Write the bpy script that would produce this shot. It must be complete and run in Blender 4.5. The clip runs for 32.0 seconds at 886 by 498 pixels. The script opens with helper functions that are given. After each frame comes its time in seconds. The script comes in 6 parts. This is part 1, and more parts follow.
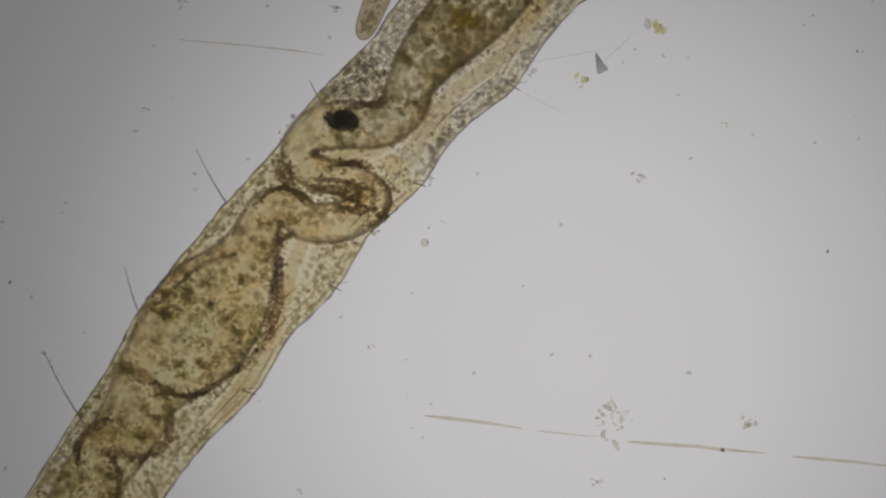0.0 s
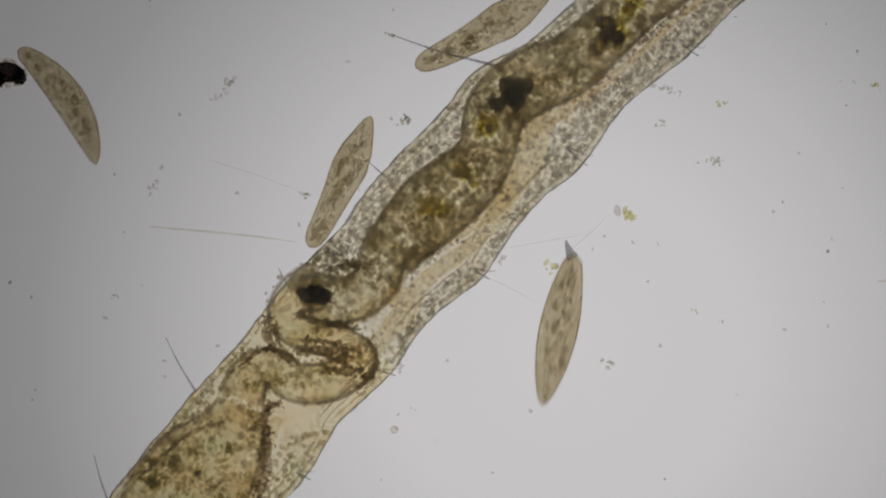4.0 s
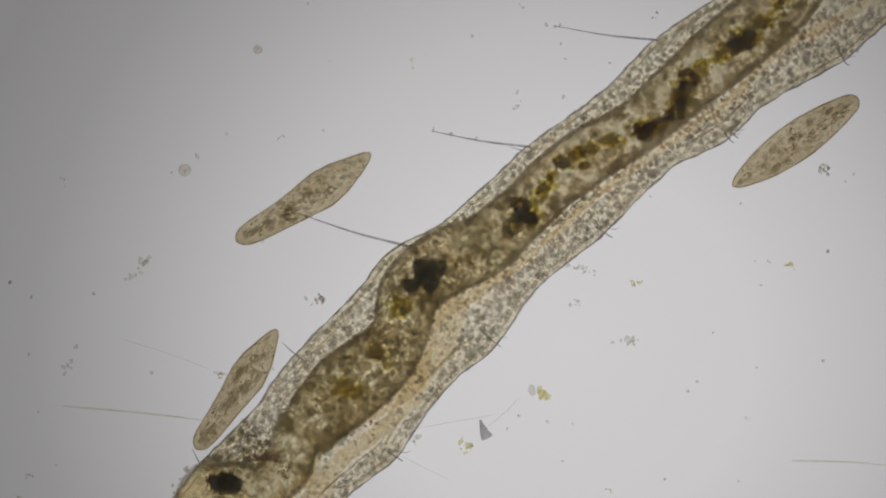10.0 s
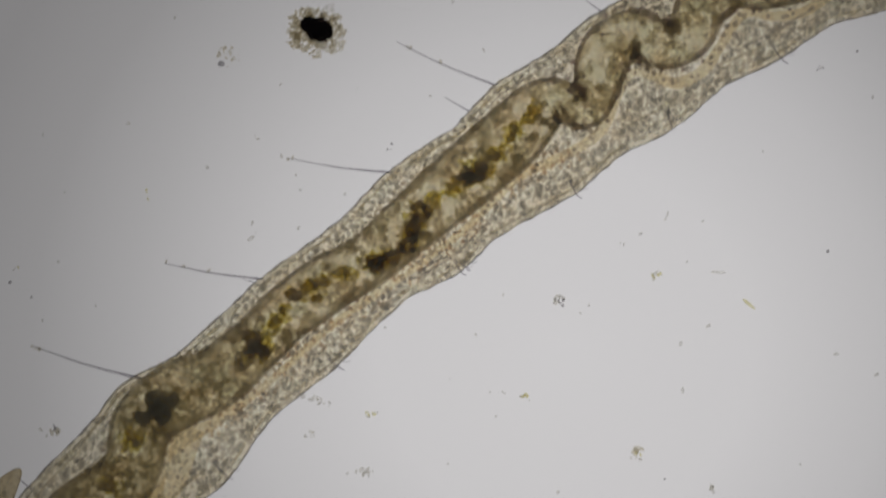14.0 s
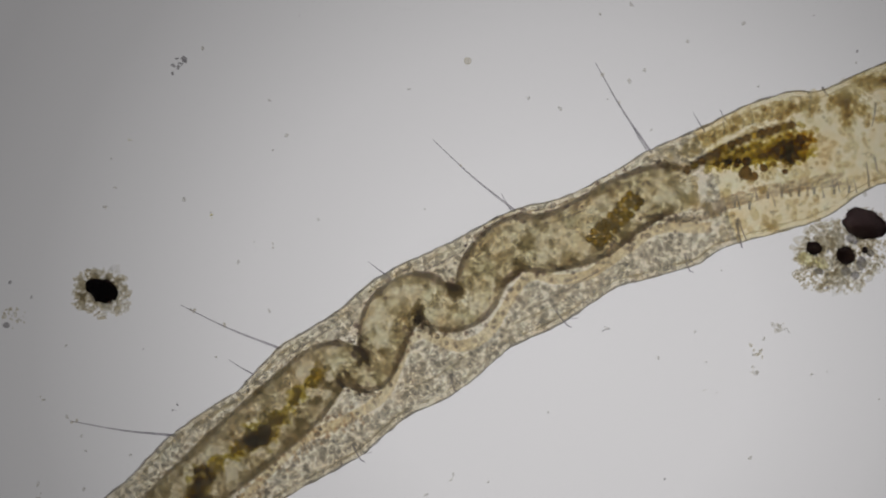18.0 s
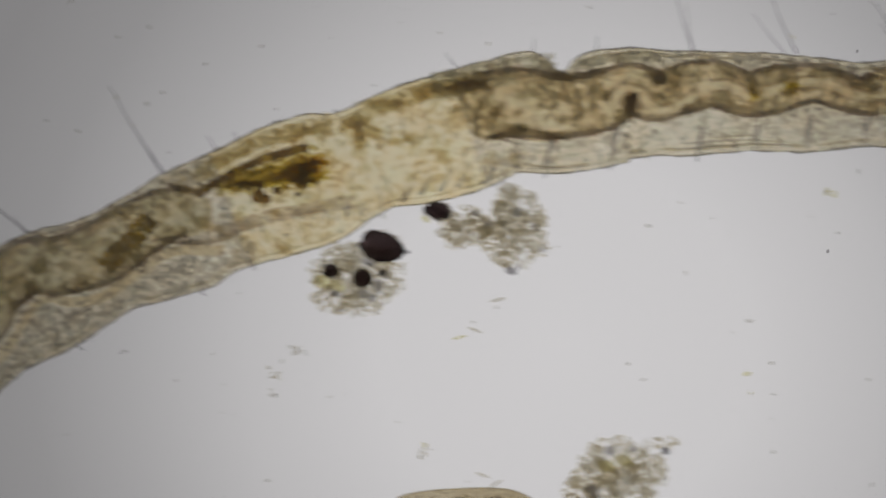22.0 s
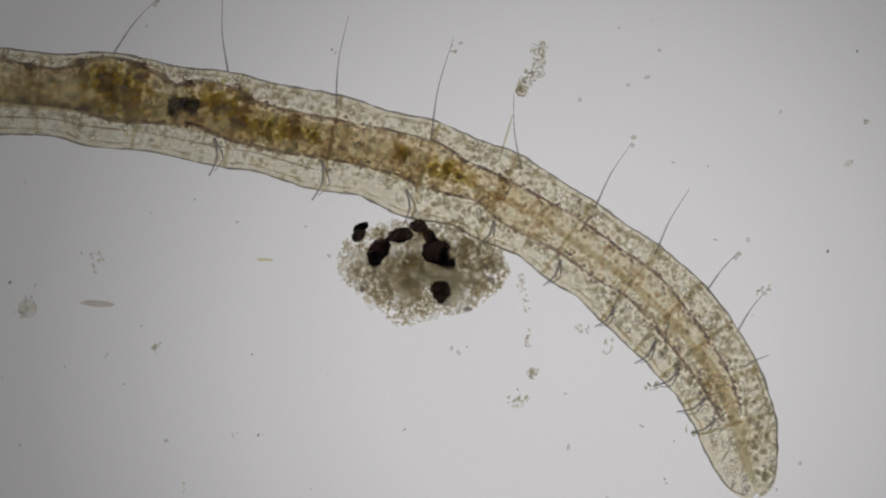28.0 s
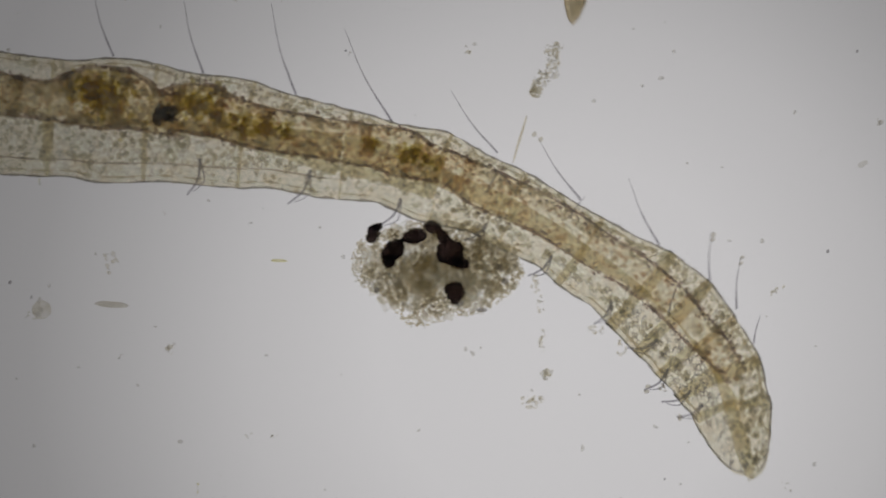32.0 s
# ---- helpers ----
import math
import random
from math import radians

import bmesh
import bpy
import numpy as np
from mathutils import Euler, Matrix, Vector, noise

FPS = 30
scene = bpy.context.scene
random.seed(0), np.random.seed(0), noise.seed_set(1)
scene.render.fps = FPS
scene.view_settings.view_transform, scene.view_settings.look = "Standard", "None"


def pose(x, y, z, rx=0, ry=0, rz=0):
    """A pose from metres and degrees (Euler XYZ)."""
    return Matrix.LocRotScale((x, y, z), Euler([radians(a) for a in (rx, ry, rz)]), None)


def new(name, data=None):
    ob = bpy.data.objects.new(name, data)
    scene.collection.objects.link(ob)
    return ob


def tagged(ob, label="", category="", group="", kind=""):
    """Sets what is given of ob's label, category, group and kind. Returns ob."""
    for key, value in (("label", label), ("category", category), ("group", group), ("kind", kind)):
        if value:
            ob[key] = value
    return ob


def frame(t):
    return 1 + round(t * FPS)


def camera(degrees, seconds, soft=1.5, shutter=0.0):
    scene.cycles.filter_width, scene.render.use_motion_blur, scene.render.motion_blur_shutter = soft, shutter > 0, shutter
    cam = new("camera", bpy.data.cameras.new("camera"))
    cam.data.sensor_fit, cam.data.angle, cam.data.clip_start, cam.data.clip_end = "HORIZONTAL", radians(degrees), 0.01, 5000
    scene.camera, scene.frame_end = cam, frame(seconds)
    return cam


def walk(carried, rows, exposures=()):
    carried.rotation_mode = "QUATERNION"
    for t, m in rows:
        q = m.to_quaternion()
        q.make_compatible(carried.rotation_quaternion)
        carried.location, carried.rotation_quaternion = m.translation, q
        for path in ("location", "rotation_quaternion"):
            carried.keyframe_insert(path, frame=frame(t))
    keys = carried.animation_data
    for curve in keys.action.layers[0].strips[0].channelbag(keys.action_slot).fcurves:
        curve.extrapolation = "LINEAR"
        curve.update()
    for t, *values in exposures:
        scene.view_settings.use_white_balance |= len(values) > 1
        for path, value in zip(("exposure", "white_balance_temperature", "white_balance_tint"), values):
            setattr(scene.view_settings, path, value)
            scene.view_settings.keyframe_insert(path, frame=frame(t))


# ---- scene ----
# A slide under a microscope, enlarged a thousand times: one millimetre of the slide is one metre here.
# The tube looks straight down; stage and slide travel below it, so the eye glides over the slide.
LENS = 8.0
HEIGHT = 0.05 + 0.784 / math.tan(radians(LENS / 2))
PATH = [
    (0.0, 0.784, -0.441), (0.25, 0.807, -0.443), (0.5, 0.811, -0.443), (1.0, 0.813, -0.432), (1.5, 0.819, -0.354), (2.0, 0.829, -0.225),
    (2.5, 0.83, -0.203), (3.0, 0.833, -0.17), (3.5, 0.837, -0.122), (4.0, 0.838, -0.109), (4.5, 0.842, -0.049),
    (6.5, 0.846, 0.006), (7.0, 0.845, 0.006), (7.5, 0.872, 0.004), (8.0, 0.973, -0.004), (8.5, 0.975, -0.003),
    (9.0, 0.98, 0.061), (9.5, 0.987, 0.16), (10.0, 0.99, 0.21), (10.5, 0.999, 0.209), (11.0, 1.187, 0.195),
    (11.5, 1.264, 0.189), (12.0, 1.267, 0.24), (12.5, 1.277, 0.37), (13.0, 1.28, 0.408), (13.5, 1.433, 0.396),
    (15.5, 1.497, 0.699), (16.0, 1.621, 0.689), (16.5, 1.825, 0.674), (17.0, 1.826, 0.675), (17.5, 1.835, 0.791),
    (18.0, 1.842, 0.907), (18.5, 1.941, 0.899), (19.0, 2.092, 0.886), (19.5, 2.092, 0.886), (20.0, 2.098, 0.961),
    (20.5, 2.1, 0.993), (21.0, 2.1, 0.993), (21.5, 2.333, 0.975), (22.0, 2.699, 0.947), (22.5, 2.815, 0.938),
    (23.0, 2.815, 0.941), (23.5, 2.823, 1.042), (24.0, 2.894, 1.036), (24.5, 3.19, 1.013), (24.9, 3.351, 1.0), (25.0, 3.354, 1.0), (25.1, 3.358, 1.0),
    (25.5, 3.595, 0.982), (26.0, 3.687, 0.975), (26.5, 4.065, 0.946), (28.5, 4.386, 0.921), (29.0, 4.386, 0.921),
    (29.5, 4.386, 0.921), (30.0, 4.386, 0.921), (30.5, 4.386, 0.921), (31.0, 4.386, 0.921), (31.5, 4.386, 0.921),
    (31.75, 4.382, 0.921), (32.0, 4.356, 0.923),
]
cam = camera(LENS, 32.0, soft=1.95, shutter=0.75)
walk(cam, [(t, pose(x, y, HEIGHT)) for t, x, y in PATH], exposures=[
    (0.0, -0.11), (2.0, -0.08), (4.0, -0.03), (7.0, 0.06), (8.0, 0.09), (10.0, 0.06), (13.0, 0.03), (18.0, 0.01), (22.0, 0.04), (25.0, 0.03), (29.0, -0.02), (32.0, -0.05)])
scene.cycles.transparent_max_bounces = 96

# ---- light: the round field lamp below the stage, and a dim grey room above ----
world = bpy.data.worlds.new("room")
world.use_nodes = True
world.node_tree.nodes["Background"].inputs[0].default_value = (0.9, 0.95, 1.0, 1)
world.node_tree.nodes["Background"].inputs[1].default_value = 0.12
scene.world = world
LAMP_POWER = 0.605


# ---- materials ----
def graph(name):
    m = bpy.data.materials.new(name)
    m.use_nodes = True
    m.node_tree.nodes.clear()
    out = m.node_tree.nodes.new("ShaderNodeOutputMaterial")

    def node(kind, **values):
        n = m.node_tree.nodes.new("ShaderNode" + kind)
        for key, value in values.items():
            n.inputs[key.replace("_", " ")].default_value = value
        return n

    def link(a, b):
        m.node_tree.links.new(a, b)
    return m, out, node, link


def rgb(c):
    return (c[0], c[1], c[2], 1)


def ramp_between(node, link, fac, stops):
    r = node("ValToRGB")
    el = r.color_ramp.elements
    while len(el) < len(stops):
        el.new(0.5)
    for e, (at, c) in zip(el, stops):
        e.position, e.color = at, rgb(c)
    link(fac, r.inputs[0])
    return r.outputs[0]


def tissue(name, pale, mid, dark, coarse, fine, solid=0.06, cells=0.0, cell_scale=60.0, spread=0.16, per_object=0.0, hue=0.0, hue_scale=26.0):
    """Living matter lit from below: light passes and is tinted, with blotches, fine grain and, where it shows, cell borders."""
    m, out, node, link = graph(name)
    where = node("TexCoord").outputs["Object"]
    big = node("TexNoise", Scale=coarse, Detail=3.0, Roughness=0.6)
    small = node("TexNoise", Scale=fine, Detail=4.0, Roughness=0.7)
    link(where, big.inputs["Vector"]), link(where, small.inputs["Vector"])
    half = node("Math")
    half.operation = "MULTIPLY_ADD"
    half.inputs[1].default_value = 0.5
    link(small.outputs["Fac"], half.inputs[0])
    other = node("Math")
    other.operation = "MULTIPLY"
    other.inputs[1].default_value = 0.5
    link(big.outputs["Fac"], other.inputs[0]), link(other.outputs[0], half.inputs[2])
    colour = ramp_between(node, link, half.outputs[0], [(0.5 - spread, dark), (0.5, mid), (0.5 + spread, pale)])
    if cells:
        vor = node("TexVoronoi", Scale=cell_scale, Randomness=1.0)
        vor.feature = "DISTANCE_TO_EDGE"
        link(where, vor.inputs["Vector"])
        rim = ramp_between(node, link, vor.outputs["Distance"], [(0.02, (1 - cells,) * 3), (0.14, (1, 1, 1))])
        mix = node("MixRGB", Fac=1.0)
        mix.blend_type = "MULTIPLY"
        link(colour, mix.inputs[1]), link(rim, mix.inputs[2])
        colour = mix.outputs[0]
    if per_object:
        info = node("ObjectInfo")
        tone = ramp_between(node, link, info.outputs["Random"], [(0.0, (1 - per_object,) * 3), (1.0, (1, 1, 1))])
        mix = node("MixRGB", Fac=1.0)
        mix.blend_type = "MULTIPLY"
        link(colour, mix.inputs[1]), link(tone, mix.inputs[2])
        colour = mix.outputs[0]
    if hue:
        drift = node("TexNoise", Scale=hue_scale, Detail=2.0, Roughness=0.6)
        link(where, drift.inputs["Vector"])
        tone = ramp_between(node, link, drift.outputs["Color"], [(0.36, (1.0, 1 - 0.035 * hue, 1 - 0.085 * hue)), (0.5, (1, 1, 1)), (0.64, (1 - 0.03 * hue, 1 - 0.012 * hue, 1 - 0.03 * hue))])
        mix = node("MixRGB", Fac=1.0)
        mix.blend_type = "MULTIPLY"
        link(colour, mix.inputs[1]), link(tone, mix.inputs[2])
        colour = mix.outputs[0]
    clear = node("BsdfTransparent")
    link(colour, clear.inputs[0])
    flesh = node("BsdfPrincipled", Roughness=0.45)
    link(colour, flesh.inputs["Base Color"])
    bump = node("Bump", Strength=0.3, Distance=0.004)
    link(small.outputs["Fac"], bump.inputs["Height"]), link(bump.outputs[0], flesh.inputs["Normal"])
    both = node("MixShader", Fac=solid)
    link(clear.outputs[0], both.inputs[1]), link(flesh.outputs[0], both.inputs[2])
    link(both.outputs[0], out.inputs[0])
    return m


def lamp_material():
    """The glow of the field lens: brightest a little off the middle, weaker to the rim."""
    m, out, node, link = graph("lamp_glow")
    where = node("TexCoord").outputs["Object"]
    off = node("VectorMath")
    off.operation = "SUBTRACT"
    off.inputs[1].default_value = (0.23, -0.185, 0)
    link(where, off.inputs[0])
    length = node("VectorMath")
    length.operation = "LENGTH"
    link(off.outputs[0], length.inputs[0])
    scaled = node("Math")
    scaled.operation = "MULTIPLY"
    scaled.inputs[1].default_value = 0.8
    link(length.outputs["Value"], scaled.inputs[0])
    glow = ramp_between(node, link, scaled.outputs[0], [(at, (k, k * 0.968, k * 0.988)) for at, k in ((0.0, 1.0), (0.28, 0.955), (0.48, 0.80), (0.66, 0.592), (0.8, 0.452), (0.95, 0.375))])
    shine = node("Emission", Strength=LAMP_POWER)
    link(glow, shine.inputs[0]), link(shine.outputs[0], out.inputs[0])
    return m


def glass_material():
    """Clear slide glass, faintly tinted, with a weak gloss."""
    m, out, node, link = graph("slide_glass")
    clear = node("BsdfTransparent", Color=(0.985, 0.99, 0.985, 1))
    gloss = node("BsdfGlossy", Roughness=0.02)
    fres = node("Fresnel", IOR=1.12)
    both = node("MixShader")
    link(fres.outputs[0], both.inputs[0]), link(clear.outputs[0], both.inputs[1]), link(gloss.outputs[0], both.inputs[2])
    link(both.outputs[0], out.inputs[0])
    return m


M_LAMP = lamp_material()
M_GLASS = glass_material()
M_WALL = tissue("body_wall_tissue", (0.985, 0.957, 0.873), (0.957, 0.919, 0.816), (0.885, 0.832, 0.705), 14, 150, spread=0.10, cells=0.10, cell_scale=85, hue=0.8)
M_FORE = tissue("front_wall_tissue", (0.998, 0.962, 0.85), (0.968, 0.915, 0.765), (0.845, 0.785, 0.59), 10, 130, spread=0.10, hue=1.5, hue_scale=14)
M_HIND = tissue("hind_wall_tissue", (0.992, 0.966, 0.88), (0.958, 0.92, 0.805), (0.872, 0.822, 0.69), 12, 150, spread=0.12, cells=0.10, cell_scale=85, hue=0.8)
M_ZONE = tissue("young_tissue", (0.993, 0.962, 0.83), (0.981, 0.928, 0.77), (0.943, 0.872, 0.685), 9, 80, spread=0.12, hue=1.0, hue_scale=20)
M_BAND = tissue("amber_band", (0.997, 0.988, 0.951), (0.988, 0.97, 0.911), (0.957, 0.924, 0.823), 18, 130, spread=0.12)
M_ZONESPOT = tissue("zone_spot", (0.99, 0.975, 0.93), (0.967, 0.938, 0.865), (0.905, 0.86, 0.755), 20, 120, spread=0.12)
M_PINK = tissue("pink_muscle", (1.0, 0.994, 0.987), (0.996, 0.984, 0.971), (0.988, 0.967, 0.945), 20, 120, spread=0.12)
M_YOUNG = tissue("young_bristle", (0.88, 0.885, 0.895), (0.79, 0.795, 0.815), (0.68, 0.685, 0.71), 10, 60)
M_CUTICLE = tissue("cuticle_edge", (0.78, 0.77, 0.77), (0.69, 0.68, 0.67), (0.55, 0.54, 0.53), 6, 40, solid=0.08)
M_LAYER = tissue("muscle_layer", (0.954, 0.934, 0.879), (0.91, 0.882, 0.804), (0.829, 0.793, 0.694), 12, 60)
M_GUT_LOBE = tissue("olive_gut_tissue", (1.0, 0.987, 0.922), (0.988, 0.961, 0.869), (0.905, 0.855, 0.726), 24, 180, spread=0.10, hue=1.6, hue_scale=16)
M_GUT_LOOP = tissue("cream_gut_tissue", (1.0, 0.987, 0.929), (0.997, 0.971, 0.896), (0.937, 0.883, 0.776), 22, 180, spread=0.10, hue=0.8)
M_GUT_BROWN = tissue("brown_gut_tissue", (0.994, 0.984, 0.932), (0.98, 0.965, 0.896), (0.925, 0.904, 0.8), 26, 180, spread=0.12, cells=0.10, cell_scale=90, hue=0.8)
M_GUT_MID = tissue("mottled_gut_tissue", (0.997, 0.982, 0.932), (0.98, 0.957, 0.894), (0.905, 0.865, 0.774), 26, 180, spread=0.12, cells=0.10, cell_scale=90, hue=0.8)
M_GUT_PALE = tissue("pale_gut_tissue", (1.0, 0.991, 0.944), (0.994, 0.977, 0.9), (0.953, 0.922, 0.804), 26, 180, spread=0.075, cells=0.12, cell_scale=95, hue=0.8)
M_GUT_HIND = tissue("tan_gut_tissue", (1.0, 0.978, 0.913), (0.989, 0.949, 0.858), (0.923, 0.861, 0.739), 26, 180, spread=0.10, hue=0.8)
M_GUT_TAIL = tissue("pinkish_gut_tissue", (1.0, 0.989, 0.95), (0.993, 0.962, 0.896), (0.945, 0.887, 0.79), 24, 180, spread=0.10, hue=0.8)
M_RIM = tissue("gut_rim", (0.948, 0.926, 0.894), (0.88, 0.849, 0.808), (0.747, 0.706, 0.661), 22, 150, spread=0.10)
M_FOLD = tissue("fold_tissue", (0.942, 0.917, 0.878), (0.858, 0.828, 0.779), (0.702, 0.664, 0.607), 22, 150, spread=0.10)
M_CREASE = tissue("crease_tissue", (0.915, 0.885, 0.84), (0.815, 0.77, 0.71), (0.645, 0.59, 0.525), 22, 150, spread=0.10)
M_FOLDSOFT = tissue("soft_fold_tissue", (0.975, 0.955, 0.925), (0.93, 0.895, 0.845), (0.83, 0.775, 0.70), 22, 150, spread=0.10)
M_OCHRE = tissue("ochre_food", (0.987, 0.97, 0.857), (0.945, 0.914, 0.735), (0.84, 0.792, 0.573), 16, 90, spread=0.12)
M_DARKFOOD = tissue("dark_olive_food", (0.896, 0.86, 0.732), (0.82, 0.775, 0.618), (0.693, 0.64, 0.479), 20, 110, spread=0.12)
M_RUST = tissue("rust_grain", (0.975, 0.937, 0.882), (0.945, 0.893, 0.824), (0.885, 0.811, 0.722), 20, 120, spread=0.12)
M_TAILWALL = tissue("tail_wall_tissue", (0.996, 0.977, 0.909), (0.975, 0.949, 0.86), (0.924, 0.887, 0.778), 14, 150, spread=0.12, cells=0.10, cell_scale=80, hue=0.8)
M_TAILCELL = tissue("tail_cell", (0.978, 0.969, 0.94), (0.945, 0.934, 0.889), (0.878, 0.858, 0.794), 26, 120, spread=0.12)
M_LINING = tissue("tail_gut_lining", (0.903, 0.87, 0.849), (0.794, 0.743, 0.722), (0.629, 0.565, 0.551), 30, 150, spread=0.10)
M_GUT_TIP = tissue("cream_gut_tissue", (1.0, 0.995, 0.975), (0.997, 0.982, 0.943), (0.972, 0.933, 0.87), 24, 160, spread=0.10, hue=0.3)
M_EDGESHADE = tissue("gut_edge_shade_layer", (1.0, 0.998, 0.995), (0.992, 0.989, 0.983), (0.95, 0.943, 0.926), 30, 190, spread=0.10)
M_VESSEL = tissue("vessel_tissue", (1.0, 0.988, 0.946), (1.0, 0.97, 0.891), (0.988, 0.933, 0.818), 10, 70)
M_VESSELCELL = tissue("vessel_cell", (0.935, 0.92, 0.905), (0.865, 0.845, 0.83), (0.755, 0.73, 0.71), 20, 120, spread=0.12)
M_CELL = tissue("cell_ring", (0.965, 0.96, 0.955), (0.921, 0.912, 0.901), (0.834, 0.817, 0.797), 20, 120, spread=0.12)
M_PALECELL = tissue("pale_cell", (0.975, 0.972, 0.965), (0.942, 0.937, 0.926), (0.871, 0.863, 0.848), 26, 120, spread=0.12)
M_DARKCELL = tissue("dark_granule", (0.978, 0.974, 0.95), (0.95, 0.941, 0.908), (0.877, 0.866, 0.817), 20, 120)
M_FORECELL = tissue("olive_cell", (0.968, 0.958, 0.915), (0.925, 0.91, 0.85), (0.83, 0.81, 0.73), 26, 120, spread=0.12)
M_MOTTLE = tissue("olive_mottle", (0.972, 0.962, 0.908), (0.935, 0.919, 0.831), (0.854, 0.831, 0.712), 20, 120)
M_GUTGRAIN = tissue("gut_grain", (0.985, 0.974, 0.943), (0.961, 0.944, 0.898), (0.912, 0.886, 0.82), 20, 120, spread=0.12)
M_CLOUD = tissue("faint_lump", (0.99, 0.982, 0.96), (0.965, 0.951, 0.911), (0.9, 0.88, 0.82), 20, 120, spread=0.12)
M_BLACK = tissue("black_food", (0.772, 0.739, 0.62), (0.655, 0.627, 0.55), (0.507, 0.501, 0.462), 20, 110, spread=0.12)
M_OLIVE = tissue("olive_food", (0.987, 0.97, 0.781), (0.94, 0.906, 0.622), (0.801, 0.747, 0.419), 16, 90, spread=0.12)
M_BEAD = tissue("amber_bead", (0.94, 0.854, 0.478), (0.845, 0.729, 0.329), (0.648, 0.536, 0.199), 30, 90, spread=0.12, per_object=0.3)
M_CHAIN = tissue("brown_bead", (0.72, 0.60, 0.40), (0.56, 0.44, 0.26), (0.38, 0.28, 0.15), 24, 110, spread=0.12, per_object=0.25)
M_WISP = tissue("faint_thread", (0.975, 0.965, 0.93), (0.95, 0.935, 0.885), (0.88, 0.85, 0.77), 12, 60)
M_HAIR = tissue("bristle", (0.83, 0.82, 0.83), (0.73, 0.72, 0.735), (0.58, 0.57, 0.60), 10, 60)
M_SWIM = tissue("swimmer_flesh", (0.86, 0.81, 0.69), (0.80, 0.74, 0.605), (0.73, 0.66, 0.515), 11, 120, spread=0.12)
M_SWIM_DARK = tissue("dark_swimmer_flesh", (0.76, 0.70, 0.56), (0.68, 0.61, 0.46), (0.58, 0.51, 0.36), 9, 75, spread=0.13)
M_SWIMRIM = tissue("swimmer_rim", (0.837, 0.803, 0.708), (0.777, 0.735, 0.629), (0.7, 0.647, 0.537), 8, 55)
M_VACUOLE = tissue("vacuole", (0.971, 0.959, 0.919), (0.945, 0.927, 0.874), (0.885, 0.854, 0.775), 20, 90, per_object=0.12)
M_FLUFF = tissue("detritus_fluff", (0.986, 0.982, 0.964), (0.961, 0.948, 0.91), (0.882, 0.855, 0.781), 18, 110, spread=0.12)
M_FILM = tissue("detritus_film", (0.999, 0.997, 0.99), (0.995, 0.991, 0.978), (0.986, 0.977, 0.953), 30, 140, spread=0.12)
M_GRIT = tissue("detritus_grit", (0.975, 0.962, 0.92), (0.935, 0.91, 0.845), (0.84, 0.80, 0.70), 18, 80, spread=0.12)
M_GRAIN = tissue("detritus_grain", (0.98, 0.971, 0.938), (0.954, 0.937, 0.886), (0.875, 0.848, 0.765), 18, 80, per_object=0.13)
M_SOOT = tissue("black_grain", (0.303, 0.253, 0.249), (0.203, 0.164, 0.164), (0.122, 0.094, 0.094), 18, 110, spread=0.11)
M_ALGA = tissue("green_alga", (0.978, 0.971, 0.868), (0.956, 0.938, 0.786), (0.867, 0.84, 0.615), 18, 70)
M_SPECK = tissue("pale_speck", (0.994, 0.991, 0.979), (0.982, 0.976, 0.955), (0.949, 0.936, 0.901), 18, 80, per_object=0.08)
M_BLUEGREY = tissue("slate_speck", (0.822, 0.813, 0.813), (0.703, 0.694, 0.698), (0.524, 0.515, 0.529), 18, 80)
M_THREAD = tissue("thread", (0.96, 0.94, 0.885), (0.915, 0.885, 0.80), (0.80, 0.755, 0.65), 12, 60)


# ---- making meshes ----
def P(x, y, z=0.1):
    """A place on the slide, from thousandths counted to the right and down."""
    return Vector((x / 1000.0, -y / 1000.0, z))


class Shape:
    """Vertices and faces of one mesh."""
    def __init__(self):
        self.v, self.f = [], []

    def add(self, verts, faces):
        n = len(self.v)
        self.v.extend(verts)
        self.f.extend([tuple(i + n for i in face) for face in faces])

    def mesh(self, name, material, smooth=True):
        me = bpy.data.meshes.new(name)
        me.from_pydata([tuple(p) for p in self.v], [], self.f)
        if smooth:
            me.polygons.foreach_set("use_smooth", [True] * len(me.polygons))
        me.materials.append(material)
        me.update()
        return me


def part(name, shape, material, parent, label="", smooth=True, kind=""):
    ob = new(name, shape.mesh(name, material, smooth) if isinstance(shape, Shape) else shape)
    ob.parent = parent
    return tagged(ob, label=label, kind=kind)


def thing(name, place, label, category, group=""):
    ob = new(name)
    ob.empty_display_size = 0.02
    ob.location = place
    return tagged(ob, label, category, group)


def glide(points, step):
    """Points on a smooth line through the given rows (x, y, and what else each row carries), about step apart."""
    pts = np.array(points, float)
    ends = np.vstack([2 * pts[0] - pts[1], pts, 2 * pts[-1] - pts[-2]])
    rows = []
    for i in range(1, len(ends) - 2):
        a, b, c, d = ends[i - 1:i + 3]
        n = max(1, int(round(np.linalg.norm((c - b)[:2]) / step)))
        for k in range(n):
            t = k / n
            rows.append(0.5 * (2 * b + (c - a) * t + (2 * a - 5 * b + 4 * c - d) * t * t + (3 * b - a - 3 * c + d) * t ** 3))
    rows.append(pts[-1])
    return np.array(rows)


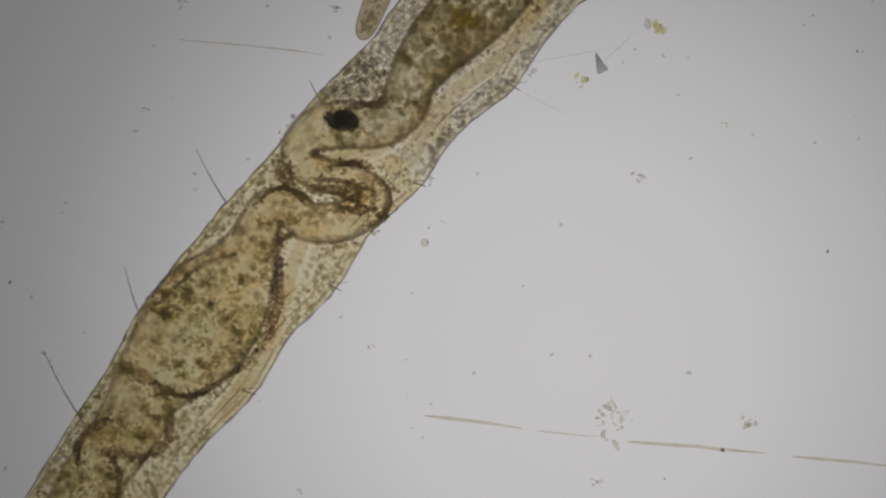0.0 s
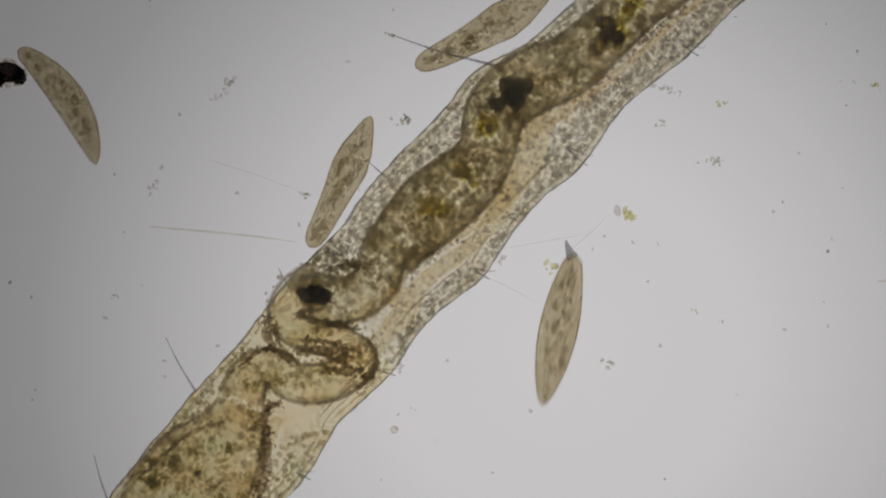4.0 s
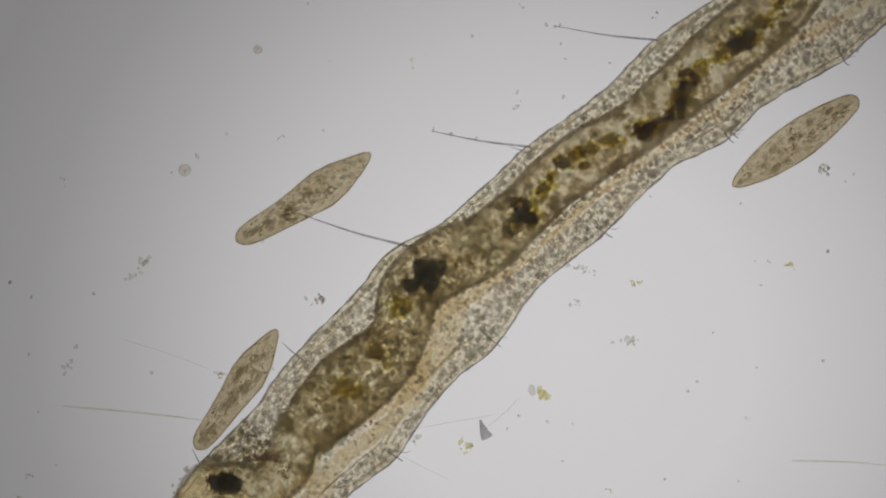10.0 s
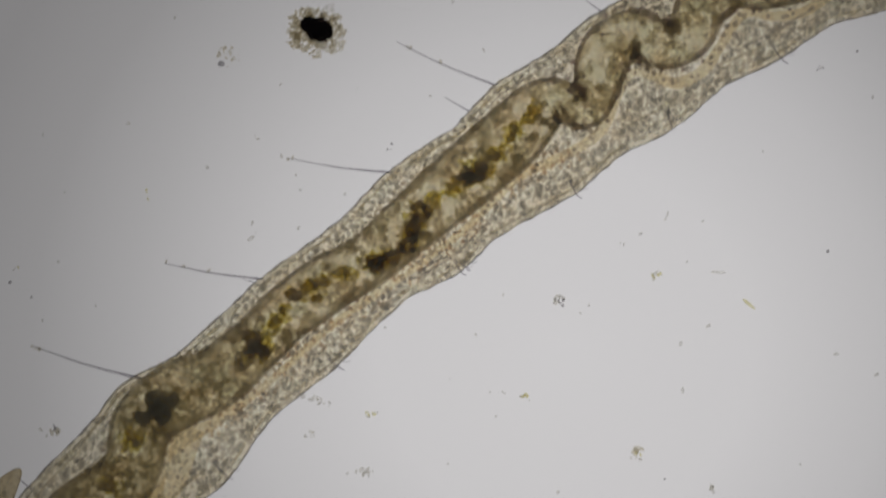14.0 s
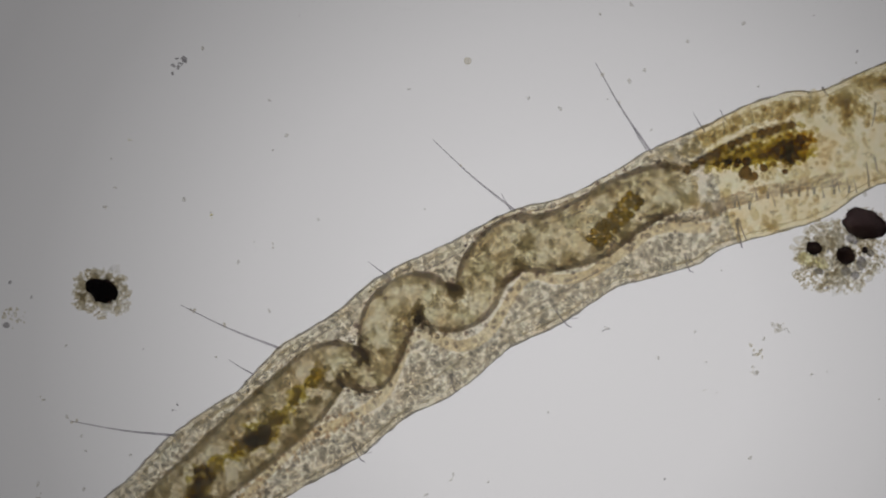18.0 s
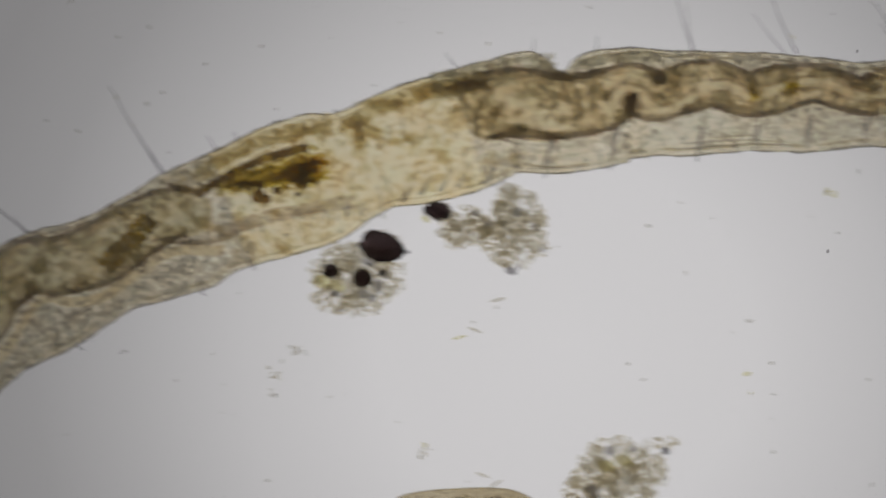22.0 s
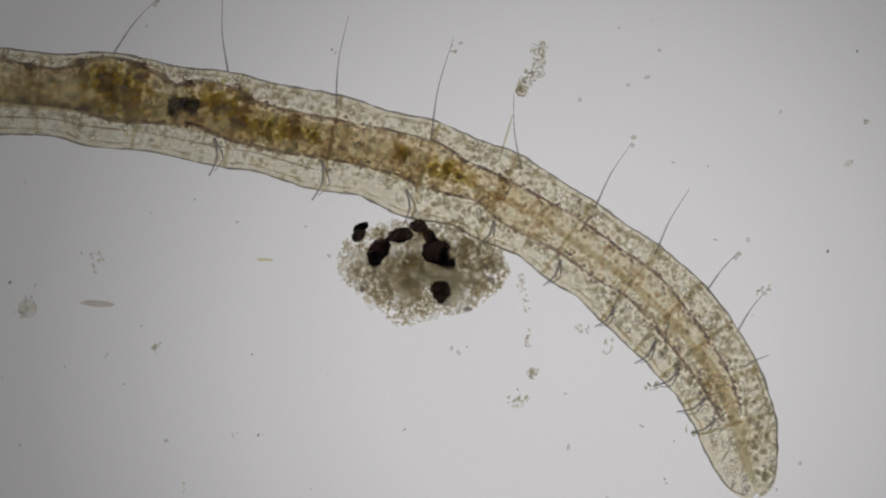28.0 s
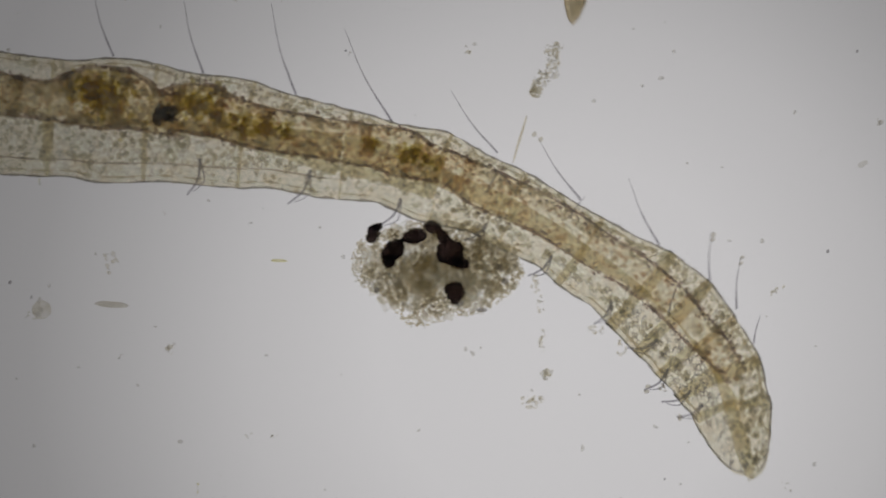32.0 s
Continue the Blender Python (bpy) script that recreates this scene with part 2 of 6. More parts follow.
def sideways(rows):
    """The unit direction across the line at each row (to the lower side)."""
    t = np.gradient(rows[:, :2], axis=0)
    if rows.shape[1] > 2 and rows[:, 2].mean() > 66 and len(rows) > 24:
        # broad bodies bend gently: even out the directions
        pad = np.vstack([t[:1]] * 6 + [t] + [t[-1:]] * 6)
        t = sum(pad[k:k + len(t)] for k in range(13)) / 13
    t /= np.linalg.norm(t, axis=1)[:, None] + 1e-9
    return np.c_[-t[:, 1], t[:, 0]]


def tube(shape, rows, flat, z, sides=16, rough=0.0, seed=0.0, close=(True, True), across=None):
    """A flattened tube along rows of x, y, half width (thousandths); flat: height over width."""
    rows = np.array(rows, float)
    across = sideways(rows) if across is None else across
    verts, faces = [], []
    for i, ((x, y, w), (nx, ny)) in enumerate(zip(rows[:, :3], across)):
        for k in range(sides):
            a = 2 * math.pi * k / sides
            r = w
            if rough:
                r *= 1 + rough * noise.noise((x * 0.02 + seed, y * 0.02, math.cos(a) * 1.5 + math.sin(a) * 0.7))
            verts.append(P(x + nx * r * math.cos(a), y + ny * r * math.cos(a), z + r * flat * math.sin(a) / 1000.0))
    n = len(rows)
    for i in range(n - 1):
        for k in range(sides):
            j = (k + 1) % sides
            faces.append((i * sides + k, i * sides + j, (i + 1) * sides + j, (i + 1) * sides + k))
    if close[0]:
        verts.append(P(rows[0, 0], rows[0, 1], z))
        faces += [(len(verts) - 1, (k + 1) % sides, k) for k in range(sides)]
    if close[1]:
        verts.append(P(rows[-1, 0], rows[-1, 1], z))
        b = (n - 1) * sides
        faces += [(len(verts) - 1, b + k, b + (k + 1) % sides) for k in range(sides)]
    shape.add(verts, faces)


def rounded(rows, grow=0.9, back=True):
    """The same rows with both ends drawn in to a round tip."""
    rows = np.array(rows, float)
    n = len(rows)
    for i in range(n):
        for far in (i, n - 1 - i) if back else (i,):
            reach = far / max(1.0, n * (1 - grow))
            if reach < 1:
                rows[i, 2] *= math.sqrt(max(0.03, 1 - (1 - reach) ** 2))
    return rows


def ball(shape, x, y, z, rx, ry, rz, turn=0.0, rough=0.0, seed=0.0, fine=8):
    """A lumpy ball, with half sizes in thousandths."""
    rings = max(4, fine // 2 + 1)
    verts, faces = [], []
    c, s = math.cos(turn), math.sin(turn)
    for i in range(rings + 1):
        b = math.pi * i / rings
        for k in range(fine):
            a = 2 * math.pi * k / fine
            d = Vector((math.cos(a) * math.sin(b), math.sin(a) * math.sin(b), math.cos(b)))
            r = 1 + (rough * noise.noise(d * 1.7 + Vector((seed, seed * 0.7, 0))) if rough else 0)
            u, v = d.x * rx * r, d.y * ry * r
            verts.append(P(x + u * c - v * s, y + u * s + v * c, z + d.z * rz * r / 1000.0))
    for i in range(rings):
        for k in range(fine):
            j = (k + 1) % fine
            faces.append((i * fine + k, i * fine + j, (i + 1) * fine + j, (i + 1) * fine + k))
    shape.add(verts, faces)


def ring(shape, x, y, z, r, thick, sides=9):
    """A small tinted ring, painting in the dark lensing border of a round cell."""
    verts, faces = [], []
    for i in range(sides):
        a = 2 * math.pi * i / sides
        for k in range(4):
            b = math.pi / 2 * k
            q = r + thick * math.cos(b)
            verts.append(P(x + q * math.cos(a), y + q * math.sin(a), z + thick * math.sin(b) / 1000.0))
    for i in range(sides):
        j = (i + 1) % sides
        for k in range(4):
            l = (k + 1) % 4
            faces.append((i * 4 + k, j * 4 + k, j * 4 + l, i * 4 + l))
    shape.add(verts, faces)


def bristle(points, thick, z=0.12, tip=0.15):
    """A fine tapered hair along points (x, y)."""
    rows = glide(points, 14)
    t = np.linspace(0, 1, len(rows))
    shape = Shape()
    tube(shape, np.c_[rows, thick * (1 - t * (1 - tip))], 1.0, z, sides=6)
    return shape


# ---- slide and lamp ----
def slab(x0, y0, x1, y1, z0, z1, bevel=0.02):
    bm = bmesh.new()
    bmesh.ops.create_cube(bm, size=1.0)
    bmesh.ops.scale(bm, verts=bm.verts, vec=(x1 - x0, y1 - y0, z1 - z0))
    bmesh.ops.translate(bm, verts=bm.verts, vec=((x0 + x1) / 2, (y0 + y1) / 2, (z0 + z1) / 2))
    bmesh.ops.bevel(bm, geom=bm.edges, offset=bevel, segments=2, affect="EDGES", profile=0.5)
    me = bpy.data.meshes.new("slide")
    bm.to_mesh(me)
    bm.free()
    return me


slide_mesh = slab(-4.0, -4.0, 9.0, 5.0, -0.30, 0.0)
slide_mesh.materials.append(M_GLASS)
slide = tagged(new("ground", slide_mesh), "clear glass microscope slide lit from below", "slide", kind="structure")


def make_lamp():
    shape = Shape()
    n, verts = 96, []
    for r, z in ((0.0, 0.02), (0.5, 0.018), (1.1, 0.01), (1.6, 0.0)):
        verts += [Vector((r * math.cos(2 * math.pi * k / n), r * math.sin(2 * math.pi * k / n), z)) for k in range(n)]
    faces = [(i * n + k, (i + 1) * n + k, (i + 1) * n + (k + 1) % n, i * n + (k + 1) % n) for i in range(3) for k in range(n)]
    shape.add(verts, faces)
    lamp = thing("microscope_lamp", (0.784, -0.441, -0.62), "round glowing field lens of the lamp under the slide", "lamp")
    part("field_lens", shape, M_LAMP, lamp)
    for x, y, r in ((0.72, -0.004, 3.0), (-0.81, -0.062, 3.0), (-0.77, -0.09, 2.2), (0.415, -0.43, 2.0), (0.775, 0.37, 2.4)):
        fleck = Shape()
        ball(fleck, x * 1000, -y * 1000, 0.03, r, r * 1.3, 1.0, 0.4, 0.4, x, fine=8)
        part("dust_fleck", fleck, M_BLUEGREY, lamp, "dark dust fleck")
    return lamp


LAMP = make_lamp()

# ---- the worm: rows of x, y, half width along its middle ----
BODY_FRONT = [
    (-5, 1128, 96), (50, 1054, 99), (103, 978, 101), (153, 901, 103), (203, 824, 105), (229, 786, 106), (256, 749, 107), (283, 712, 111),
    (311, 675, 118), (338, 638, 125), (365, 601, 126), (391, 563, 122), (417, 525, 120), (448, 491, 121), (479, 457, 124), (509, 422, 123),
    (536, 385, 118), (564, 348, 113), (594, 314, 116), (625, 280, 120), (656, 246, 122), (685, 210, 118), (715, 175, 114), (747, 142, 115),
    (778, 108, 122), (811, 76, 128), (839, 40, 125), (868, 4, 121), (899, -30, 118), (931, -64, 118), (962, -97, 124), (998, -126, 124),
]
BODY_MIDDLE = [
    (1033, -156, 113), (1066, -189, 102), (1098, -221, 99), (1133, -251, 100), (1168, -281, 102), (1203, -311, 104), (1238, -341, 100),
    (1273, -371, 96), (1308, -400, 93), (1343, -430, 92), (1380, -457, 101), (1418, -484, 109), (1454, -513, 108), (1489, -542, 103),
    (1528, -566, 103), (1566, -593, 109), (1603, -621, 117), (1639, -648, 120), (1676, -675, 115), (1714, -702, 112), (1752, -727, 118),
    (1791, -752, 123), (1830, -777, 121), (1869, -802, 114), (1908, -826, 108), (1949, -847, 109), (1990, -867, 110), (2032, -887, 106),
    (2074, -905, 96), (2115, -925, 92), (2158, -942, 97), (2200, -959, 103),
]
BODY_ZONE = [
    (2243, -978, 110), (2283, -1000, 106), (2325, -1017, 107), (2369, -1033, 112), (2411, -1050, 116), (2455, -1064, 117), (2498, -1080, 113),
    (2542, -1095, 98), (2583, -1113, 98), (2627, -1126, 105), (2672, -1138, 109), (2716, -1150, 110), (2760, -1165, 109), (2803, -1181, 103),
    (2848, -1188, 108), (2889, -1170, 92), (2935, -1171, 88), (2975, -1192, 103), (3020, -1204, 100), (3065, -1206, 95), (3111, -1204, 93),
    (3157, -1205, 92), (3203, -1206, 89), (3249, -1207, 87), (3295, -1205, 87), (3341, -1202, 85), (3387, -1202, 81), (3433, -1202, 76),
]
BODY_TAIL = [
    (3479, -1203, 77), (3525, -1203, 80), (3571, -1202, 80), (3617, -1199, 76), (3663, -1196, 73), (3709, -1192, 74), (3755, -1187, 83),
    (3800, -1183, 85), (3846, -1177, 81), (3891, -1168, 79), (3936, -1160, 82), (3982, -1153, 85), (4027, -1144, 83), (4072, -1135, 80),
    (4117, -1124, 83), (4161, -1113, 87), (4207, -1104, 84), (4251, -1093, 80), (4295, -1078, 85), (4338, -1064, 90), (4382, -1051, 85),
    (4426, -1037, 80), (4469, -1019, 84),
]
BODY_TIP = [
    (4510, -998, 82), (4550, -977, 76), (4588, -951, 80), (4626, -924, 81), (4664, -899, 78), (4700, -871, 84),
    (4735, -841, 86), (4769, -810, 86), (4801, -778, 85), (4829, -742, 82), (4857, -706, 78), (4878, -665, 76), (4896, -623, 72),
    (4908, -578, 66), (4920, -535, 54), (4930, -505, 38), (4935, -486, 12),
]
# The gut: a folded tube in front, a straighter one behind the pale budding zone.
GUT_FRONT = [
    (-10, 1110, 60), (70, 1020, 62), (130, 930, 62), (165, 850, 58), (205, 790, 58), (235, 745, 60), (255, 700, 62), (290, 655, 78), (335, 600, 98), (385, 535, 96),
    (432, 470, 66), (455, 415, 42), (475, 372, 36), (512, 368, 36), (550, 394, 36), (612, 390, 37), (664, 354, 33), (622, 321, 32),
    (565, 308, 32), (530, 280, 32), (548, 240, 38), (600, 222, 44), (670, 222, 42), (715, 190, 42), (728, 148, 44), (765, 92, 56),
]
GUT_MIDDLE = [
    (820, 35, 66), (880, -15, 60), (914, -65, 52), (934, -138, 55), (990, -184, 60), (1060, -216, 56), (1130, -275, 50), (1180, -325, 50), (1246, -375, 52),
    (1330, -425, 48), (1400, -485, 52), (1500, -570, 58), (1580, -640, 58), (1628, -690, 50), (1658, -708, 38), (1690, -695, 36),
    (1718, -690, 34), (1732, -732, 42), (1748, -788, 48), (1798, -826, 42), (1850, -800, 40), (1895, -818, 40), (1918, -872, 47),
    (1965, -915, 50), (2028, -918, 52), (2098, -942, 57), (2158, -980, 54), (2215, -1008, 48), (2262, -1014, 42), (2292, -1018, 30),
]
GUT_BACK = [
    (2722, -1192, 36), (2765, -1198, 58), (2830, -1205, 62), (2890, -1198, 58), (2954, -1201, 53), (2994, -1217, 54), (3029, -1241, 36), (3059, -1221, 48),
    (3081, -1211, 41), (3109, -1225, 44), (3144, -1235, 46), (3184, -1238, 41), (3224, -1222, 41), (3244, -1218, 39), (3274, -1226, 44), (3314, -1234, 40),
    (3354, -1238, 34), (3394, -1228, 35), (3439, -1216, 34), (3474, -1224, 41), (3514, -1231, 44), (3574, -1225, 41), (3643, -1213, 36),
]
GUT_TAIL = [
    (3643, -1213, 36), (3702, -1208, 35), (3752, -1211, 50), (3792, -1208, 57), (3842, -1196, 49), (3882, -1182, 38), (3912, -1180, 37), (3947, -1180, 42), (3992, -1166, 46),
    (4032, -1150, 41), (4102, -1132, 39), (4202, -1114, 37), (4302, -1091, 39), (4360, -1070, 43), (4400, -1052, 36), (4452, -1033, 31), (4508, -997, 38), (4595, -950, 36),
    (4668, -899, 36), (4732, -857, 34), (4778, -805, 34), (4825, -745, 32), (4864, -685, 28), (4890, -625, 20),
]
BODY = glide(BODY_FRONT + BODY_MIDDLE + BODY_ZONE + BODY_TAIL + BODY_TIP, 7)
BODY[:, 2] += [1.8 * noise.noise((x * 0.055, y * 0.055, 0.7)) + 1.0 * noise.noise((x * 0.16, y * 0.16, 4.1)) for x, y, w in BODY]
GUT_FORE = rounded(glide(GUT_FRONT + GUT_MIDDLE, 9), 0.99)
GUT_HIND = glide(GUT_BACK + GUT_TAIL[1:], 9)
GUT_REAR = GUT_HIND[GUT_HIND[:, 0] > 3440]
GUT_HIND = GUT_HIND[GUT_HIND[:, 0] < 3462]
GUT_ALL = np.vstack([GUT_FORE, GUT_HIND, GUT_REAR])
VESSEL = [
    (560, 292), (640, 275), (700, 245), (744, 208), (764, 150), (804, 110), (884, 66), (934, 36), (954, -4), (969, -70), (994, -104), (1054, -134), (1114, -176), (1174, -226),
    (1234, -282), (1290, -328), (1376, -384), (1496, -476), (1606, -579), (1696, -629), (1741, -659), (1766, -719), (1796, -749), (1866, -738), (1926, -765), (1968, -835),
    (2008, -848), (2098, -858), (2158, -897), (2218, -940), (2298, -952), (2360, -985), (2440, -1010),
]
WORM_Z = 0.073
FLAT = 0.56
TAIL_FROM = 3480
dice = random.Random(7)
KEYED = []
# the front gut creeps forward inside the still body: seconds, right, up
CREEP = {
    "lobe": [(0, 0, 0), (2.2, 0, 0), (3, 16, 16), (3.5, 25, 28), (4, 32, 36), (4.5, 32, 37), (6.5, 26, 34), (8, 26, 34), (32, 26, 34)],
    "loop": [(0, 0, 0), (2.2, 0, 0), (3, 12, 18), (3.5, 22, 37), (4, 30, 49), (4.5, 29, 48), (6.5, 18, 38), (8, 18, 30), (32, 18, 30)],
    "bend": [(0, 0, 0), (2.5, 0, 0), (3, 1, 8), (3.5, 3, 18), (4, 5, 25), (4.5, 5, 25), (6.5, 3, 21), (8, 1, 17), (9, 0, 13), (32, 0, 13)],
}
CREEP = {name: [(t, pose(x / 1000, y / 1000, 0)) for t, x, y in rows] for name, rows in CREEP.items()}


def moved(shape, origin):
    """The shape counted from origin instead of the world's middle."""
    shape.v = [Vector(p) - origin for p in shape.v]
    return shape


def edge_lines(rows, inset, thick, z, wobble=0.0, seed=0.0):
    """Thin tubes along both flanks of the rows."""
    across = sideways(rows)
    made = []
    for sign in (-1, 1):
        edge = rows[:, :2] + across * (sign * (rows[:, 2] - inset))[:, None]
        w = np.full(len(edge), float(thick))
        if wobble:
            w *= np.array([max(0.12, 1 + wobble * (noise.noise((x * 0.045, y * 0.045, sign + seed)) * 1.6)) for x, y in edge])
        shape = Shape()
        tube(shape, np.c_[edge, w], 1.0, z, sides=8)
        made.append(shape)
    return made


def gut_depth(pts):
    """How far each point lies outside the gut (negative: inside)."""
    best = np.full(len(pts), 1e9)
    for i in range(0, len(pts), 400):
        d = np.hypot(pts[i:i + 400, 0, None] - GUT_ALL[None, :, 0], pts[i:i + 400, 1, None] - GUT_ALL[None, :, 1]) - GUT_ALL[None, :, 2]
        best[i:i + 400] = d.min(axis=1)
    return best


VESSEL = [p for p in VESSEL if p[0] < 1540] + [
    (1592, -567), (1656, -599), (1715, -631), (1747, -663), (1765, -706), (1785, -746), (1806, -757), (1838, -746), (1870, -735), (1902, -746), (1929, -770), (1951, -802),
    (1977, -845), (2004, -861), (2042, -853), (2095, -861), (2159, -904), (2224, -942), (2314, -945)]
VESSEL_LINE = glide(VESSEL, 10)
FORE_VESSEL = glide([(1022, -128), (998, -64), (951, 15), (903, 87), (855, 126), (808, 166), (768, 222), (720, 277), (681, 301)], 10)
SIDE_VESSEL = glide([(548, 405), (515, 489), (493, 560), (462, 632), (425, 688), (385, 742)], 10)
LUMEN = [
    (2880, -1160), (2914, -1162), (2954, -1172), (2984, -1184), (3006, -1217), (3029, -1234), (3054, -1212), (3084, -1188), (3134, -1210), (3164, -1230),
    (3194, -1237), (3224, -1222), (3244, -1210), (3290, -1230), (3350, -1240), (3400, -1228), (3440, -1214), (3480, -1224), (3540, -1230), (3600, -1222),
]
LUMEN_LINE = glide(LUMEN, 8)


def off_vessel(pts):
    lines = np.vstack([VESSEL_LINE, SIDE_VESSEL, FORE_VESSEL])
    d = np.hypot(pts[:, 0, None] - lines[None, :, 0], pts[:, 1, None] - lines[None, :, 1])
    return d.min(axis=1)


def strewn(rows, count, margin, rnd):
    """Random places inside the outline of rows, at least margin from its flanks."""
    across = sideways(rows)
    weight = rows[:, 2] / rows[:, 2].sum()
    picks = np.array(rnd.choices(range(len(rows)), weights=weight, k=count))
    v = np.array([rnd.uniform(-1, 1) for _ in range(count)])
    along = np.array([rnd.uniform(-6, 6) for _ in range(count)])
    c = rows[picks]
    n = across[picks]
    t = np.c_[n[:, 1], -n[:, 0]]
    pts = c[:, :2] + n * (v * (c[:, 2] - margin))[:, None] + t * along[:, None]
    return pts, v


def body_cells(rows, count, rnd, low, high, clear_of_gut=True):
    """Round cells between gut and wall: bordered ones, pale ones and dark granules."""
    pts, v = strewn(rows, count, 5, rnd)
    depth = gut_depth(pts)
    off = off_vessel(pts)
    rings, pale, dark = Shape(), Shape(), Shape()
    for (x, y), vv, d, o in zip(pts, v, depth, off):
        patch = noise.noise((x * 0.012, y * 0.012, 3.3))
        if (clear_of_gut and d < 3) or (o < (8 if 1080 < x < 1620 else 22 if x < 1080 else 13) and rnd.random() < 0.95) or (x < 760 and y > 60 and vv > -0.2 and rnd.random() < (0.75 if y < 420 else 0.4)) or patch < -0.62:
            continue
        r = rnd.uniform(low, high)
        z = WORM_Z + FLAT * 0.001 * 60 * math.sqrt(max(0.02, 1 - vv * vv)) + 0.012
        pick = rnd.random() + patch * 0.3 + (0.2 if vv < -0.15 and 1000 < x < 1700 else 0)
        if rows[0, 0] > 2600 and vv > (0.4 if rows[0, 0] > 3440 else 0.1) and rnd.random() < 0.72:
            continue
        if pick < 0.22:
            ring(rings, x, y, z, r * 0.95, r * 0.24)
        elif pick < 0.84:
            ball(pale, x, y, z, r * rnd.uniform(1.0, 1.3), r, r * 0.5, rnd.random() * 3, 0.25, x, fine=8)
        else:
            ball(dark, x, y, z, r * 0.62, r * 0.55, r * 0.5, rnd.random() * 3, 0.3, x, fine=6)
    return rings, pale, dark


def gut_grains(rows, count, rnd, heap=0.0):
    """What fills the gut: faint overlapping lumps, and brown grains in patches, denser towards the flanks."""
    pts, v = strewn(rows, count * 2, 2, rnd)
    clouds, dark = Shape(), Shape()
    clear = np.hypot(pts[:, 0, None] - LUMEN_LINE[None, :, 0], pts[:, 1, None] - LUMEN_LINE[None, :, 1]).min(axis=1)
    for (x, y), vv, free in zip(pts, v, clear):
        if free < 8 and rnd.random() < 0.9:
            continue
        patch = 0.6 * noise.noise((x * 0.02, y * 0.02, 9.1)) + 0.9 * noise.noise((x * 0.07, y * 0.07, 2.4)) + 0.55 * abs(vv) ** 3 - 0.12
        if patch < -0.06 + heap + rnd.uniform(-0.3, 0.3):
            continue
        if rnd.random() < 0.3:
            r = rnd.uniform(3.0, 8.0)
            ball(clouds, x, y, WORM_Z + 0.052, r * rnd.uniform(0.9, 1.7), r, r * 0.4, rnd.random() * 3, 0.6, x, fine=6)
        else:
            r = rnd.uniform(1.2, 3.2)
            ball(dark, x, y, WORM_Z + 0.055, r * rnd.uniform(0.9, 1.6), r, r * 0.5, rnd.random() * 3, 0.4, x, fine=5)
    return clouds, dark


def rim_grains(rows, rnd, step=6.0, low=1.8, high=4.4, skip=0.25, inset=3.0, spread=3.6):
    """Uneven dark grains along the gut's two flanks."""
    across = sideways(rows)
    shape = Shape()
    run = 0.0
    for i in range(1, len(rows)):
        run += np.hypot(*(rows[i, :2] - rows[i - 1, :2]))
        if run < step:
            continue
        run = 0.0
        for sign in (-1, 1):
            thick = noise.noise((rows[i, 0] * 0.016, rows[i, 1] * 0.016, sign * 2.0))
            for _ in range(2):
                if rnd.random() < skip - thick * 0.6:
                    continue
                x, y = rows[i, :2] + across[i] * sign * (rows[i, 2] - inset + rnd.gauss(0, spread)) + (rnd.uniform(-4, 4), rnd.uniform(-4, 4))
                r = rnd.uniform(low, high)
                ball(shape, x, y, WORM_Z + 0.05, r * 1.3, r, r * 0.6, math.atan2(-across[i][0], across[i][1]), 0.3, x, fine=6)
    return shape


def between(rows, x0, x1):
    return rows[(rows[:, 0] >= x0) & (rows[:, 0] <= x1)]


def gut_piece(worm, rows, material, label, ends, grains, rnd, rim=3.4, heap=0.0):
    shape = Shape()
    tube(shape, rows, 0.72, WORM_Z + 0.012, sides=20, rough=0.10, close=ends)
    gut = part("gut", shape, material, worm, label)
    dark = rows[rows[:, 0] > 2768] if 2700 < rows[0, 0] < 2800 else rows[rows[:, 0] < 2250] if 1600 < rows[0, 0] < 1700 else rows
    across = sideways(dark)
    for line in edge_lines(dark, 4, rim, WORM_Z + 0.03, wobble=1.1):
        part("gut_lining", line, M_LINING if rim > 3.5 else M_RIM, gut, "uneven dark brown lining")
    # nested tinted tubes paint in the light lost through the gut wall's edge
    for sign in (-1, 1):
        edge_shade = Shape()
        for reach, seed in ((11, 1.0), (7.5, 2.0), (5.5, 3.0), (4.0, 4.0)):
            reach = reach * (0.35 + rim * 0.18 if rim < 3.5 else 0.6)
            wide = np.array([max(1.5, reach * (1 + 0.9 * noise.noise((x * 0.03, y * 0.03, seed + sign)))) for x, y in dark[:, :2]])
            wide = np.minimum(wide, dark[:, 2] * 0.45)
            edge = dark[:, :2] + across * (sign * (dark[:, 2] - wide * 0.85))[:, None]
            tube(edge_shade, np.c_[edge, wide], 0.5, WORM_Z + 0.03 + 0.004 * seed, sides=8, rough=0.5, seed=seed)
        part("gut_coat", edge_shade, M_EDGESHADE, gut, "soft brown painted shading along the gut's flank")
    part("lining_granulation", rim_grains(dark, rnd, spread=2.6 + rim * 0.8, skip=0.5 - rim * 0.07), M_LINING if rim > 3.5 else M_RIM, gut, "dark grains", kind="stuff")
    if grains:
        clouds, fine = gut_grains(rows, grains, rnd, heap=heap)
        part("gut_filling", clouds, M_CLOUD, gut, "faint brown clouds", kind="stuff")
        part("gut_granulation", fine, M_GUTGRAIN, gut, "fine brown grains", kind="stuff")
    return gut


def stroke(parent, name, points, thick, material, z=None, tip=0.3):
    shape = bristle(points, thick, WORM_Z + 0.05 if z is None else z, tip)
    return part(name, shape, material, parent)


